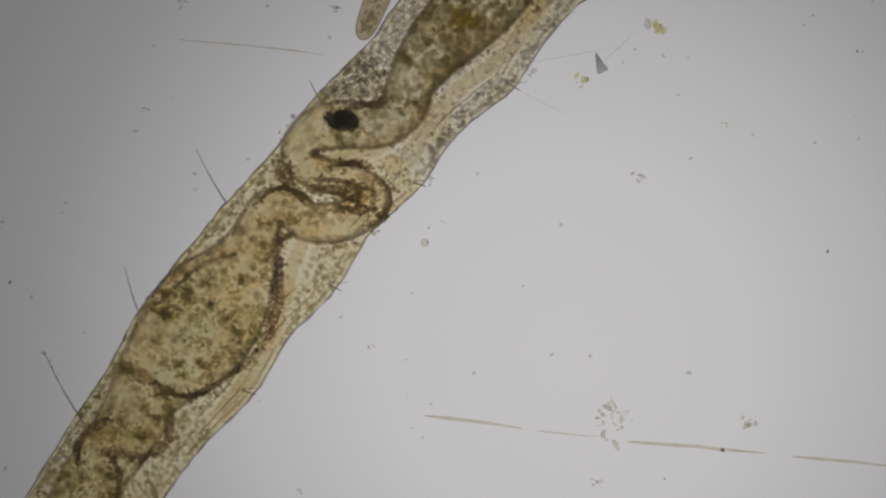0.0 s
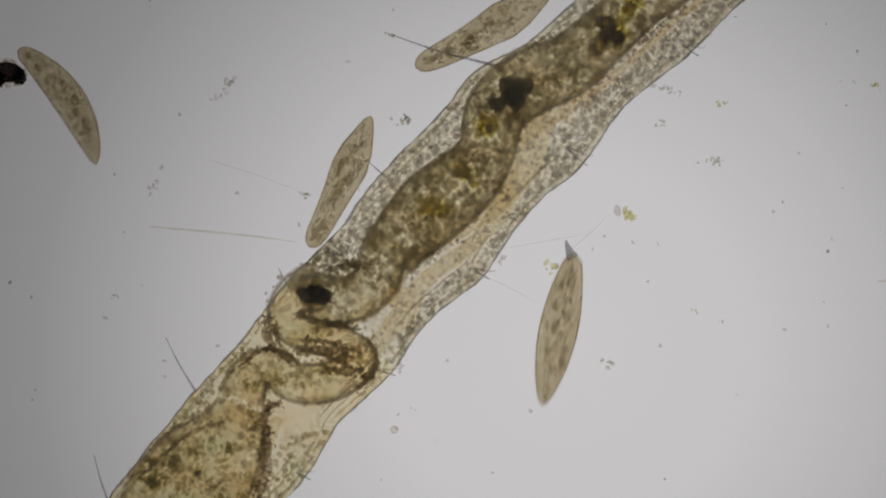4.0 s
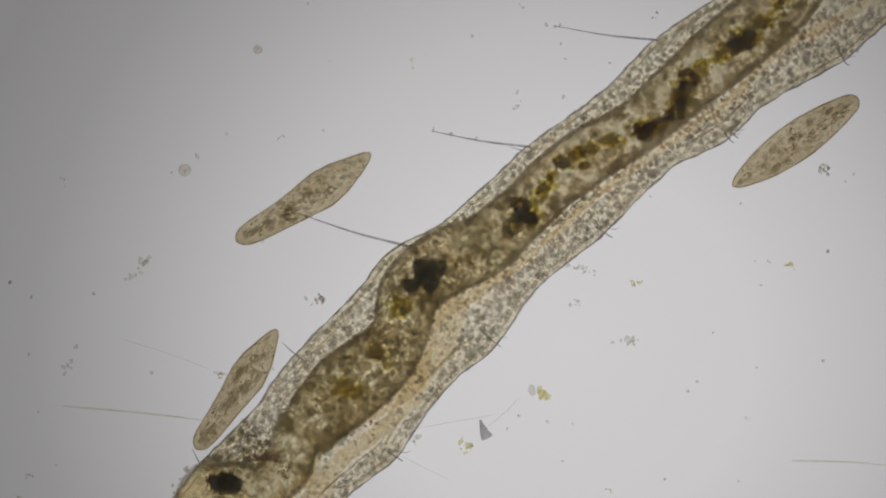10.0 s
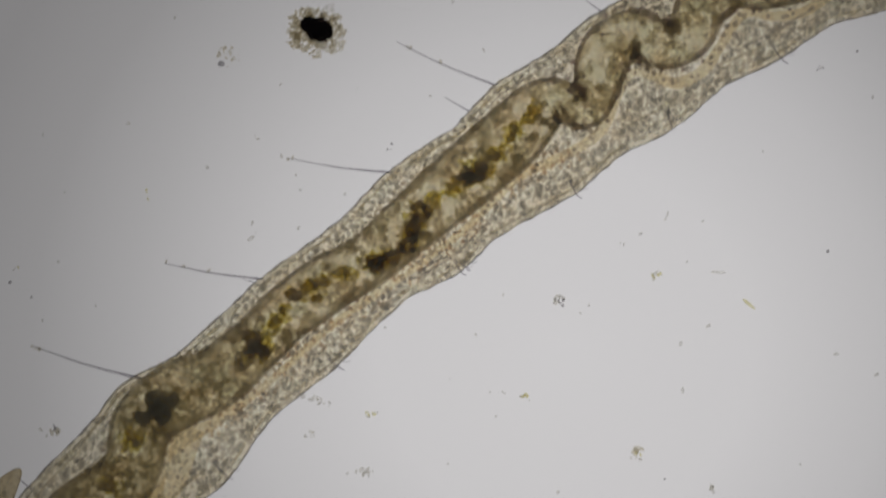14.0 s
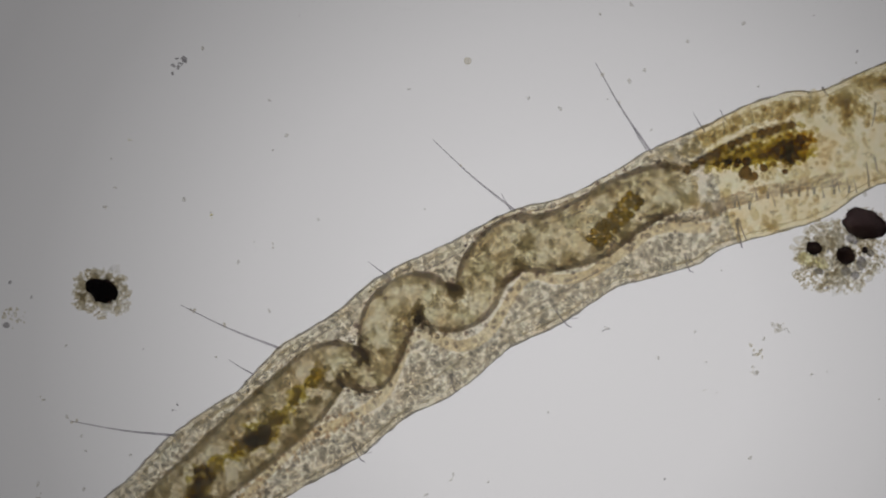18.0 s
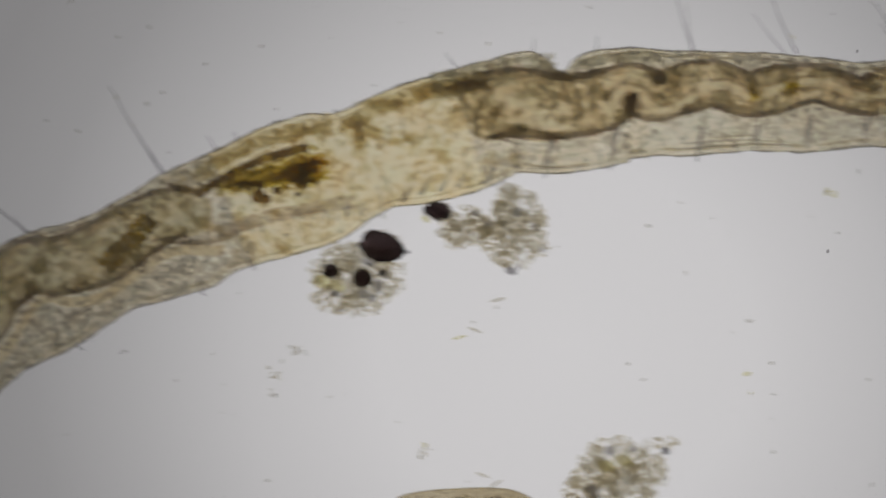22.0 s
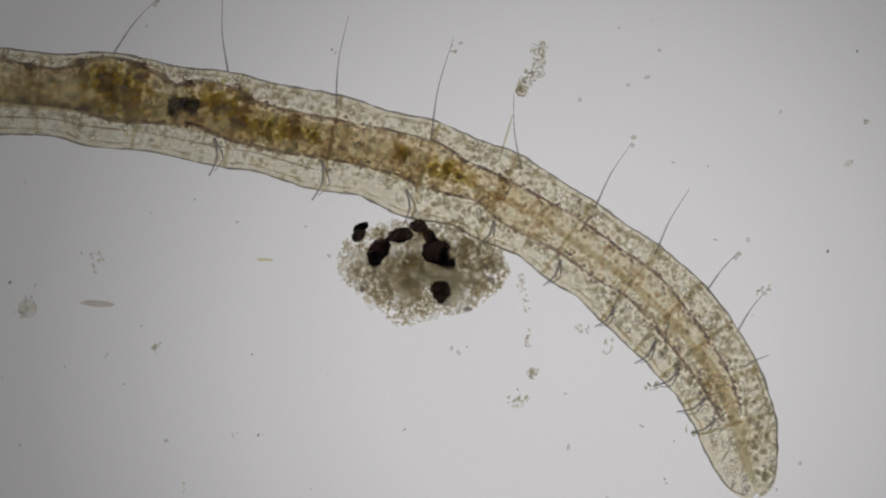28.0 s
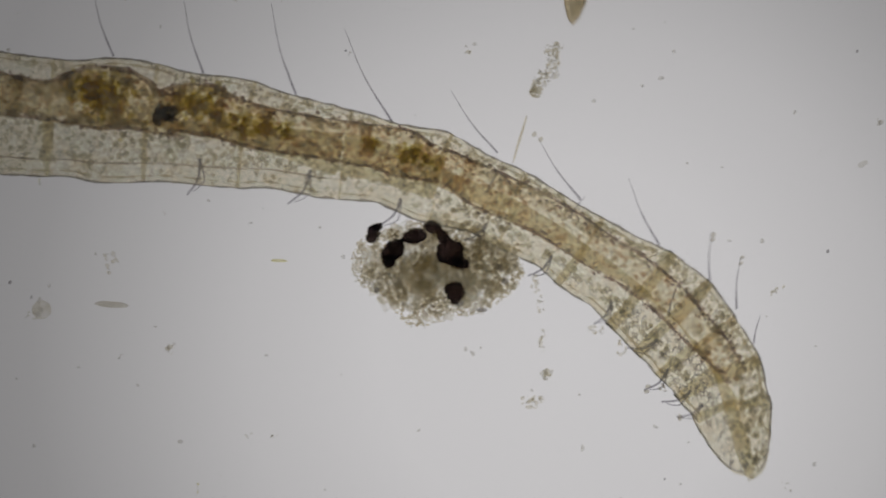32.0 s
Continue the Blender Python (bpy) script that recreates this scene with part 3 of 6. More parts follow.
def fold(parent, points, thick, material=None):
    """A dark crease of the gut: an uneven strand with grains along it."""
    rnd = random.Random(int(points[0][0] * 3 + points[0][1]))
    rows = glide(points, 6)
    t = np.linspace(0, 1, len(rows))
    shape = Shape()
    wide = np.array([thick * (0.45 + 0.35 * math.sin(math.pi * u)) * (1 + 0.9 * noise.noise((x * 0.05, y * 0.05, 6.0))) for (x, y), u in zip(rows, t)])
    tube(shape, np.c_[rows, np.maximum(wide, 0.8)], 0.6, WORM_Z + 0.05, sides=8, rough=0.8)
    for (x, y), u in zip(rows, t):
        for _ in range(5):
            r = rnd.uniform(0.22, 0.5) * min(thick, 7)
            ball(shape, x + rnd.gauss(0, thick * 0.75), y + rnd.gauss(0, thick * 0.75), WORM_Z + 0.056, r * rnd.uniform(0.8, 1.6), r, r * 0.5, rnd.random() * 3, 0.4, x, fine=5)
    return part("gut_fold", shape, material or M_FOLD, parent, kind="stuff")


def food(parent, x, y, rx, ry, turn, material, seed, name="food", label="", rough=0.35, origin=None):
    shape = Shape()
    if material in (M_OLIVE, M_OCHRE, M_BEAD) and rx > 11:
        rnd = random.Random(int(seed * 100) + int(x))
        for _ in range(int((14 + rx * ry * (0.11 if rx < 25 else 0.15)) * (0.45 if material is M_BEAD else 1))):
            u, v = rnd.gauss(0, 0.46) * rx, rnd.gauss(0, 0.46) * ry
            r = rnd.uniform(2.0, 5.2)
            ball(shape, x + u * math.cos(turn) - v * math.sin(turn), y + u * math.sin(turn) + v * math.cos(turn), WORM_Z + 0.045, r * 1.4, r, r * 0.5, rnd.random() * 3, 0.5, rnd.random() * 9, fine=6)
    else:
        core = 1.0
        if material in (M_BLACK, M_DARKFOOD):
            rnd = random.Random(int(seed * 50) + int(x))
            ball(shape, x, y, WORM_Z + 0.045, rx * 0.74, ry * 0.74, min(rx, ry) * 0.5, turn, 0.5, seed, fine=20)
            for _ in range(int(rx * ry * 0.10) + 10):
                a, q, r = rnd.uniform(0, 2 * math.pi), math.sqrt(rnd.random()) * 0.98, rnd.uniform(0.12, 0.3) * min(rx, ry) + 1.2
                u, v = math.cos(a) * q * rx, math.sin(a) * q * ry
                ball(shape, x + u * math.cos(turn) - v * math.sin(turn), y + u * math.sin(turn) + v * math.cos(turn), WORM_Z + 0.047, r * 1.3, r, r * 0.5, rnd.random() * 3, 0.5, rnd.random() * 9, fine=9)
        else:
            ball(shape, x, y, WORM_Z + 0.045, rx * core, ry * core, min(rx, ry) * 0.6, turn, rough + 0.05, seed, fine=24)
        if material in (M_BLACK, M_DARKFOOD):
            crumble = Shape()
            for _ in range(int(rx * ry * 0.14) + 12):
                a, q, r = rnd.uniform(0, 2 * math.pi), rnd.gauss(0.92, 0.2), rnd.uniform(1.2, 3.8)
                u, v = math.cos(a) * q * rx, math.sin(a) * q * ry
                ball(crumble, x + u * math.cos(turn) - v * math.sin(turn), y + u * math.sin(turn) + v * math.cos(turn), WORM_Z + 0.05, r * 1.3, r, r * 0.5, rnd.random() * 3, 0.5, rnd.random() * 9, fine=6)
            part("food_crumble", moved(crumble, origin) if origin else crumble, M_RIM, parent, "dark brown crumbs round the food", kind="stuff")
    return part(name, moved(shape, origin) if origin else shape, material, parent, label, kind="stuff" if material in (M_OLIVE, M_OCHRE, M_BEAD) and rx > 11 else "")


def make_worm():
    worm = thing("worm", (0, 0, 0), "long translucent tan bristle worm with a brown folded gut", "worm")
    cut = int(np.argmin(np.hypot(BODY[:, 0] - 660, BODY[:, 1] - 240)))
    whole = sideways(BODY)
    ends = [cut] + [int(np.searchsorted(BODY[:, 0], x)) for x in (2324, 2739, TAIL_FROM + 12)]
    fore, front, zone, back = BODY[:ends[0] + 1], BODY[ends[0]:ends[1] + 1], BODY[ends[1]:ends[2] + 1], BODY[ends[2]:ends[3]]
    starts = {"fore": 0, "front": ends[0], "zone": ends[1], "back": ends[2]}
    for name, rows, material, ends, label in (("body_wall", fore, M_FORE, (True, False), "translucent yellow-olive front body wall"), ("body_wall", front, M_WALL, (False, False), "translucent olive-tan body wall"), ("budding_zone", zone, M_ZONE, (False, False), "pale yellow budding zone"), ("body_wall", back, M_HIND, (False, False), "translucent pale tan hind body wall")):
        shape = Shape()
        start = starts["fore" if rows is fore else "front" if rows is front else "zone" if rows is zone else "back"]
        tube(shape, rows, FLAT, WORM_Z, sides=32, rough=0.02, close=ends, across=whole[start:start + len(rows)])
        wall = part(name, shape, material, worm, label)
        # cuticle tubes, coloured dark to imitate light refracted away at the body's edge
        for line in edge_lines(rows, 1.0, 1.7, WORM_Z, wobble=0.6):
            part("cuticle", line, M_CUTICLE, wall, "thin cuticle line with its dark refraction edge painted in")
        for line in edge_lines(rows, 12.0, 1.3, WORM_Z + 0.02, wobble=1.8, seed=5.0):
            part("muscle_layer", line, M_LAYER, wall, "faint brown line under the cuticle")
        if name == "body_wall":
            # fine muscle strands run lengthwise in the wall
            across = sideways(rows)
            for _ in range(26 if rows is fore else 30 if rows is front else 12):
                i0, run = dice.randrange(0, len(rows) - 12), dice.randrange(8, 30)
                v = dice.choice((-1, 1, 1)) * dice.uniform(0.55, 0.93)
                line = rows[i0:i0 + run, :2] + across[i0:i0 + run] * (v * rows[i0:i0 + run, 2])[:, None]
                line = line + np.array([(3 * noise.noise((x * 0.02, y * 0.02, v * 9)), 3 * noise.noise((x * 0.02, y * 0.02, v * 7 + 5))) for x, y in line])
                strand = Shape()
                tube(strand, np.c_[line, 0.4 + dice.uniform(0.8, 1.7) * np.sin(np.linspace(0.1, 3.0, len(line)))], 0.6, WORM_Z + 0.045, sides=6)
                part("muscle_strand", strand, dice.choice((M_LAYER, M_WISP, M_VESSELCELL)), wall, "fine grey-brown strand in the wall")
        count = {"budding_zone": 60}.get(name, int(len(rows) * 50))
        rings, pale, dark = body_cells(BODY[(BODY[:, 0] >= 2722) & (BODY[:, 0] < TAIL_FROM + 12)] if rows is back else BODY[:cut + 16] if rows is fore else BODY[cut - 14:][BODY[cut - 14:, 0] < 2330] if rows is front else rows, count, dice, 2.6, 5.2)
        part("cell_layer", rings, M_CELL, wall, "small round cells with painted lensing borders", kind="stuff")
        part("cell_tissue", pale, M_FORECELL if rows is fore else M_PALECELL, wall, "pale rounded cells", kind="stuff")
        part("granulation", dark, M_DARKCELL, wall, "grey-brown granules", kind="stuff")

    # the gut, from the front lobe to the rear
    cut = int(np.argmin(np.hypot(GUT_FORE[:, 0] - 590, GUT_FORE[:, 1] - 224)))
    mid = int(np.argmin(np.hypot(GUT_FORE[:, 0] - 1130, GUT_FORE[:, 1] + 275)))
    coil = int(np.argmin(np.hypot(GUT_FORE[:, 0] - 1640, GUT_FORE[:, 1] + 700)))
    turn_in = int(np.argmin(np.hypot(GUT_FORE[:, 0] - 452, GUT_FORE[:, 1] - 425)))
    lobe = gut_piece(worm, GUT_FORE[:turn_in + 1], M_GUT_LOBE, "pale olive gut lobe", (True, False), 2000, dice, rim=0.8)
    loop = gut_piece(worm, GUT_FORE[turn_in:cut + 1], M_GUT_LOOP, "cream gut loop with dark creases", (False, False), 620, dice, rim=1.7)
    for x, y, rx, ry, turn in ((330, 505, 40, 20, -0.9), (395, 480, 34, 18, -0.6), (300, 545, 30, 16, -0.8), (355, 560, 40, 22, 0.3), (400, 560, 34, 18, 0.9), (420, 520, 28, 14, 1.2), (455, 590, 26, 12, 1.1), (380, 640, 34, 14, -0.4), (280, 600, 26, 14, -0.9), (225, 650, 24, 14, 0.6), (240, 765, 36, 20, 0.3), (200, 770, 30, 16, -0.5), (260, 720, 24, 12, 1.2), (150, 860, 34, 18, -0.8), (110, 930, 40, 20, -0.9), (180, 900, 30, 14, 0.8), (60, 1000, 36, 18, -0.8), (470, 440, 24, 12, 1.3)) + ((515, 385, 26, 10, 0.5), (600, 370, 30, 10, 0.1), (470, 395, 20, 12, 0.5), (352, 605, 26, 14, 0.2), (310, 640, 24, 10, 0.6)) + tuple((x, y, dice.uniform(10, 24), dice.uniform(6, 12), dice.uniform(-1.2, 1.2)) for x, y in strewn(GUT_FORE[:turn_in + 1], 46, 8, dice)[0]):
        mottle = Shape()
        for _ in range(60):
            u, w, r = dice.gauss(0, 0.5) * rx, dice.gauss(0, 0.5) * ry, dice.uniform(1.3, 3.6)
            ball(mottle, x + u * math.cos(turn) - w * math.sin(turn), y + u * math.sin(turn) + w * math.cos(turn), WORM_Z + 0.057, r * dice.uniform(1, 1.6), r, r * 0.5, dice.random() * 3, 0.4, x, fine=5)
        part("gut_mottle", mottle, M_MOTTLE, loop if x > 440 and y < 420 else lobe, "dark olive mottling", kind="stuff")
    knee = int(np.argmin(np.hypot(GUT_FORE[:, 0] - 742, GUT_FORE[:, 1] - 125)))
    low = gut_piece(worm, GUT_FORE[cut:knee + 2], M_GUT_BROWN, "brown densely filled gut bend", (False, False), 600, dice, rim=2.0, heap=-0.1)
    brown = gut_piece(worm, GUT_FORE[knee:mid + 1], M_GUT_BROWN, "brown densely filled gut", (False, False), 3300, dice, rim=1.7, heap=-0.4)
    KEYED.extend(((lobe, CREEP["lobe"]), (loop, CREEP["loop"]), (low, CREEP["bend"])))
    mottled = gut_piece(worm, GUT_FORE[mid:coil + 1], M_GUT_MID, "mottled grey-brown gut", (False, False), 3000, dice, rim=2.5)
    coiled = gut_piece(worm, GUT_FORE[coil:], M_GUT_PALE, "pale coiled gut with dark folds", (False, True), 3000, dice, rim=4.0)
    hind = gut_piece(worm, rounded(GUT_HIND, 0.95, False), M_GUT_HIND, "tan wavy hind gut", (True, False), 3600, dice, rim=3.7)

    shape = Shape()
    line = VESSEL_LINE
    first = int(np.argmin(np.hypot(line[:, 0] - 742, line[:, 1] - 208)))
    wide = np.interp(line[:, 0], (1000, 1120, 1560, 1680), (13.0, 6.5, 6.5, 9.0))
    tube(shape, np.c_[line, wide][first:], 0.6, WORM_Z + 0.03, sides=12, rough=0.4)
    part("blood_vessel", shape, M_VESSEL, worm, "pale pinkish blood vessel along the gut")
    shape = Shape()
    tube(shape, np.c_[line, wide][:first + 2], 0.6, WORM_Z + 0.03, sides=12, rough=0.4)
    part("blood_vessel", shape, M_VESSEL, low, "pale pinkish blood vessel along the gut")
    shape = Shape()
    tube(shape, np.c_[SIDE_VESSEL, np.full(len(SIDE_VESSEL), 12.0)], 0.6, WORM_Z + 0.03, sides=12, rough=0.5)
    part("blood_vessel", shape, M_VESSEL, worm, "cream strand beside the front lobe")
    shape = Shape()
    tube(shape, np.c_[FORE_VESSEL, 17 + 5 * np.sin(np.linspace(0, 9, len(FORE_VESSEL)))], 0.4, WORM_Z + 0.028, sides=12, rough=0.7)
    part("blood_vessel", shape, M_VESSEL, worm, "broad cream strand beside the brown gut")
    # round cells strung along the vessel
    dots = Shape()
    for i in range(first, len(line)):
        for _ in range(dice.random() < 0.85):
            x, y = line[i] + ((dice.gauss(0, 12), dice.gauss(0, 12)) if line[i, 0] < 1600 else (dice.gauss(0, 6), dice.gauss(0, 6)))
            r = dice.uniform(2.4, 4.6)
            ball(dots, x, y, WORM_Z + 0.05, r * dice.uniform(1, 1.25), r, r * 0.5, dice.random() * 3, 0.25, x, fine=9)
            if dice.random() < 0.4:
                ring(dots, x, y, WORM_Z + 0.052, r, r * 0.25, 10)
    for x, y in strewn(np.c_[FORE_VESSEL, np.full(len(FORE_VESSEL), 26.0)], 210, 0, dice)[0]:
        r = dice.uniform(1.5, 3.6)
        ball(dots, x, y, WORM_Z + 0.05, r * dice.uniform(1, 1.5), r, r * 0.5, dice.random() * 3, 0.4, x, fine=7)
    rust = Shape()
    for x, y in strewn(np.c_[line, np.full(len(line), 22.0)][(line[:, 0] > 1040) & (line[:, 0] < 1700)], 420, 0, dice)[0]:
        r = dice.uniform(1.6, 3.6)
        ball(rust, x, y, WORM_Z + 0.051, r * 1.3, r, r * 0.5, dice.random() * 3, 0.4, x, fine=7)
    part("rust_granulation", rust, M_RUST, worm, "reddish brown grains along the vessel", kind="stuff")
    part("vessel_granulation", dots, M_VESSELCELL, worm, "grey-brown round cells along the vessel", kind="stuff")

    # folds of the front gut
    for pts, thick in (
        ([(145, 825), (143, 782), (172, 752), (222, 737)], 8), ([(290, 683), (306, 730), (297, 778), (263, 805), (215, 800), (182, 798)], 8),
        ([(202, 806), (215, 845), (209, 885)], 7), ([(215, 640), (245, 660), (290, 688)], 9), ([(296, 690), (330, 702), (377, 683), (438, 643), (475, 596)], 6), ([(498, 454), (497, 500), (495, 542), (478, 592)], 7),
        ([(300, 690), (335, 702), (375, 690)], 5), ([(548, 334), (600, 338), (664, 336)], 10), ([(604, 368), (640, 373), (668, 369)], 8), ([(590, 296), (622, 291), (658, 300)], 6)) + (([(676, 318), (690, 345), (684, 376), (664, 398)], 7), ([(500, 275), (498, 310), (520, 340), (545, 350)], 8), ([(472, 466), (496, 428), (525, 414)], 5), ([(455, 362), (480, 338), (515, 336), (540, 360)], 5),
        ([(560, 318), (600, 322), (640, 330)], 5), ([(500, 412), (492, 470), (490, 520), (470, 590)], 5), ([(545, 352), (522, 330), (512, 290)], 5),
        ([(620, 190), (655, 186), (690, 182)], 6),
        ([(420, 448), (360, 470), (318, 506), (280, 540)], 4)):
        fold(loop if pts[0][0] > 440 and pts[0][1] < 400 else low if pts[0][0] > 600 else lobe, pts, thick * 1.15, M_CREASE)
    for pts, thick in (([(1668, -694), (1690, -662), (1725, -650)], 7), ([(1690, -735), (1708, -712), (1716, -690)], 8), ([(1790, -785), (1802, -778), (1830, -760)], 8), ([(1850, -850), (1863, -830), (1868, -820)], 8), ([(2200, -965), (2240, -958), (2300, -960)], 5), ([(2215, -1062), (2240, -1052), (2262, -1050)], 6)):
        fold(coiled, pts, thick)
    # both sides of the wavy lumen
    for side in (-1, 1):
        edge = LUMEN_LINE[:, :2] + sideways(LUMEN_LINE) * side * 10.5
        for i in range(2, len(edge) - 12, 14):
            if 2900 < edge[i, 0] < 3440:
                fold(hind, [tuple(edge[k]) for k in (i, i + 4, i + 8, i + 11)], 3.4, M_FOLDSOFT)
    for pts, thick in (([(3031, -1170), (3030, -1205), (3036, -1222)], 9), ([(2895, -1250), (2930, -1252), (2975, -1262)], 6), ([(2770, -1140), (2800, -1150), (2835, -1158), (2920, -1140)], 5), ([(3195, -1262), (3215, -1248), (3230, -1262)], 5), ([(3398, -1250), (3428, -1236), (3460, -1252)], 5), ([(2708, -1230), (2735, -1240), (2770, -1240)], 6)):
        fold(hind, pts, thick)

    # what it has eaten
    for i, (x, y, rx, ry, turn) in enumerate(((606, 216, 30, 17, 0.1), (610, 213, 24, 14, 0.1), (935, -148, 17, 14, 0), (957, -172, 19, 19, 0), (965, -150, 15, 18, 0.4), (985, -178, 12, 12, 0), (1126, -287, 17, 14, 0.8), (1142, -264, 15, 13, 0.6), (1112, -250, 13, 20, 0.6), (1196, -362, 15, 12, 0.2), (1341, -417, 18, 15, 0.3), (1368, -428, 20, 14, -0.4), (1398, -450, 17, 16, -0.7), (1410, -482, 14, 20, 0.2), (1421, -508, 18, 17, 0), (1518, -577, 26, 17, -0.5), (1500, -565, 14, 12, 0))):
        food(low if x < 700 else brown if x < 1130 else mottled, x, y, rx, ry, turn, M_BLACK if x < 1000 else M_DARKFOOD, i * 1.7, label="dark food lump")
    for i, (x, y, rx, ry, turn) in enumerate(((822, 36, 30, 20, 0.3), (915, -108, 26, 20, 0.8), (1165, -312, 28, 16, -0.9), (1180, -335, 18, 10, -0.9), (1231, -380, 26, 13, -0.4), (1258, -388, 20, 12, -0.4), (1290, -400, 20, 15, 0.2), (1446, -530, 22, 14, -0.6), (1480, -552, 24, 15, -0.6), (1556, -610, 24, 17, -0.7), (1586, -648, 18, 22, -0.3), (1615, -680, 22, 16, -0.7), (1240, -358, 22, 9, -0.3), (880, -20, 24, 18, 0.4), (1352, -424, 34, 19, -0.2), (1410, -478, 24, 34, 0.2), (1520, -580, 34, 24, -0.5), (1140, -268, 26, 24, -0.6))):
        food(brown if x < 1130 else mottled, x, y, rx, ry, turn, M_OLIVE, i * 2.3, label="olive food stain", rough=0.5)
    for k in range(9):
        for row in (-1, 0, 1):
            x, y = 2109 + 9.0 * k + row * 9 + dice.uniform(-2, 2), -918 - 9.8 * k + row * 8 + dice.uniform(-2, 2)
            bead = food(coiled, x, y, dice.uniform(6, 8), dice.uniform(5.5, 7.5), dice.random(), M_BEAD, k + row, "bead", "golden bead", 0.2)
            edge = Shape()
            ring(edge, x, y, WORM_Z + 0.05, 6.6, 1.6, 8)
            part("bead_rim", edge, M_RIM, coiled, "dark bead rim")
    for i, (x, y) in enumerate(((3076, -1254), (3246, -1222), (3311, -1228), (3531, -1250))):
        food(hind, x, y, 14, 11, i, M_OLIVE if i else M_RIM, i, label="small food stain")

    # the budding zone: food mass, amber bands and rows of new bristles
    bud = next(o for o in worm.children if o.name == "budding_zone")
    for k in range(15):
        u = k / 14
        x, y = 2271 + 184 * u, -1046 - 79 * u - 11 * math.sin(math.pi * u)
        food(bud, x, y, 8.0, 6.6, -0.42, M_BEAD if k % 4 == 1 else M_CHAIN, k, "bead", "", 0.3)
        edge = Shape()
        ring(edge, x, y, WORM_Z + 0.05, 7.2, 1.5, 9)
        part("bead_rim", edge, M_RIM, bud, "dark bead rim")
    for off in (-6.5, 6.5):
        stroke(bud, "bead_sheath", [(2266 + off * 0.4, -1043 + off), (2364 + off * 0.4, -1096 + off), (2458 + off * 0.4, -1127 + off)], 2.6, M_RIM, tip=0.8)
    for i, (x, y, rx, ry, turn) in enumerate(((2446, -1086, 42, 22, -0.35), (2425, -1078, 34, 18, -0.4), (2466, -1092, 30, 18, -0.5), (2476, -1074, 24, 14, -0.3), (2455, -1066, 26, 12, 0.1), (2395, -1066, 26, 13, -0.2), (2350, -1062, 22, 12, -0.3))):
        food(bud, x, y, rx, ry, turn, M_OLIVE if i % 2 else M_BEAD, i * 3.1, label="amber-brown food mass", rough=0.6)
    for i, (x, y, rx, ry) in enumerate(((2330, -1064, 40, 18), (2372, -1074, 44, 22), (2412, -1082, 46, 26), (2448, -1090, 44, 26))):
        food(bud, x, y, rx, ry, -0.38, M_OCHRE, i * 1.3 + 40, label="soft ochre food")
    for i, (x, y, r) in enumerate(((2376, -1060, 8), (2374, -1041, 12), (2389, -1035, 8), (2406, -1050, 7), (2359, -1056, 6), (2444, -1043, 5))):
        food(bud, x, y, r, r, 0, M_CHAIN, i, "round_grain", "round dark brown grain", 0.25)
    for pts, thick in (([(2260, -1082), (2340, -1130), (2420, -1160), (2496, -1172)], 9), ([(2520, -1172), (2545, -1180), (2575, -1160)], 8), ([(2550, -1188), (2630, -1222), (2700, -1240), (2750, -1255)], 10)):
        rows = glide(pts, 9)
        band = Shape()
        for x, y in strewn(np.c_[rows, np.full(len(rows), thick * 1.25)], len(rows) * 14, 0, dice)[0]:
            r = dice.uniform(2, 5.5)
            ball(band, x + 3, y + 9, WORM_Z + 0.05, r * 1.5, r, r * 0.4, dice.random() * 3, 0.5, x, fine=6)
        part("amber_band", band, M_BAND, bud, "amber tissue band", kind="stuff")
    for pts, thick in (([(2680, -1230), (2740, -1246), (2800, -1258), (2892, -1268)], 24), ([(2945, -1272), (3000, -1284), (3080, -1284)], 8)):
        rows = glide(pts, 9)
        clouds = Shape()
        for x, y in strewn(np.c_[rows, np.full(len(rows), float(thick))], 800 if thick > 10 else 200, 0, dice)[0]:
            r = dice.uniform(1.5, 4)
            ball(clouds, x, y, WORM_Z + 0.05, r * 1.4, r, r * 0.4, dice.random() * 3, 0.5, x, fine=7)
        part("pigment", clouds, M_DARKCELL, worm, "dark brown pigment along the back", kind="stuff")
    for pts in ([(2509, -1192), (2513, -1184), (2520, -1176)], [(2591, -1016), (2590, -1036), (2586, -1060)]):
        stroke(bud, "crease", pts, 2.2, M_CUTICLE)
    # young bristles, in small forked bundles
    for k in range(17):
        x, y = 2338 + 14.5 * k + dice.uniform(-4, 4), -992 - 1.5 * k + dice.uniform(-9, 9)
        for lean in (dice.uniform(-9, -2), dice.uniform(1, 8))[:1 + k % 2]:
            stroke(bud, "new_bristle", [(x, y + 12), (x + lean * 0.3, y), (x + lean, y - dice.uniform(10, 17))], dice.uniform(1.5, 2.4), M_YOUNG)
    for k in range(11):
        x, y = 2318 + 17 * k, -1112 - 5.6 * k
        stroke(bud, "new_bristle", [(x, y + 9), (x + 2, y - 2), (x + dice.uniform(-7, 0), y - 16)], 1.5, M_YOUNG)
    for x, y in ((2640, -1050), (2672, -1062), (2706, -1068), (2737, -1074), (2785, -1082)):
        for lean, rise in ((4, 26), (14, 24), (-6, 16)):
            stroke(bud, "new_bristle", [(x - 14 + lean * 0.3, y + 20), (x - 4 + lean * 0.4, y), (x + lean, y - rise + dice.uniform(-4, 4))], 1.9, M_YOUNG)
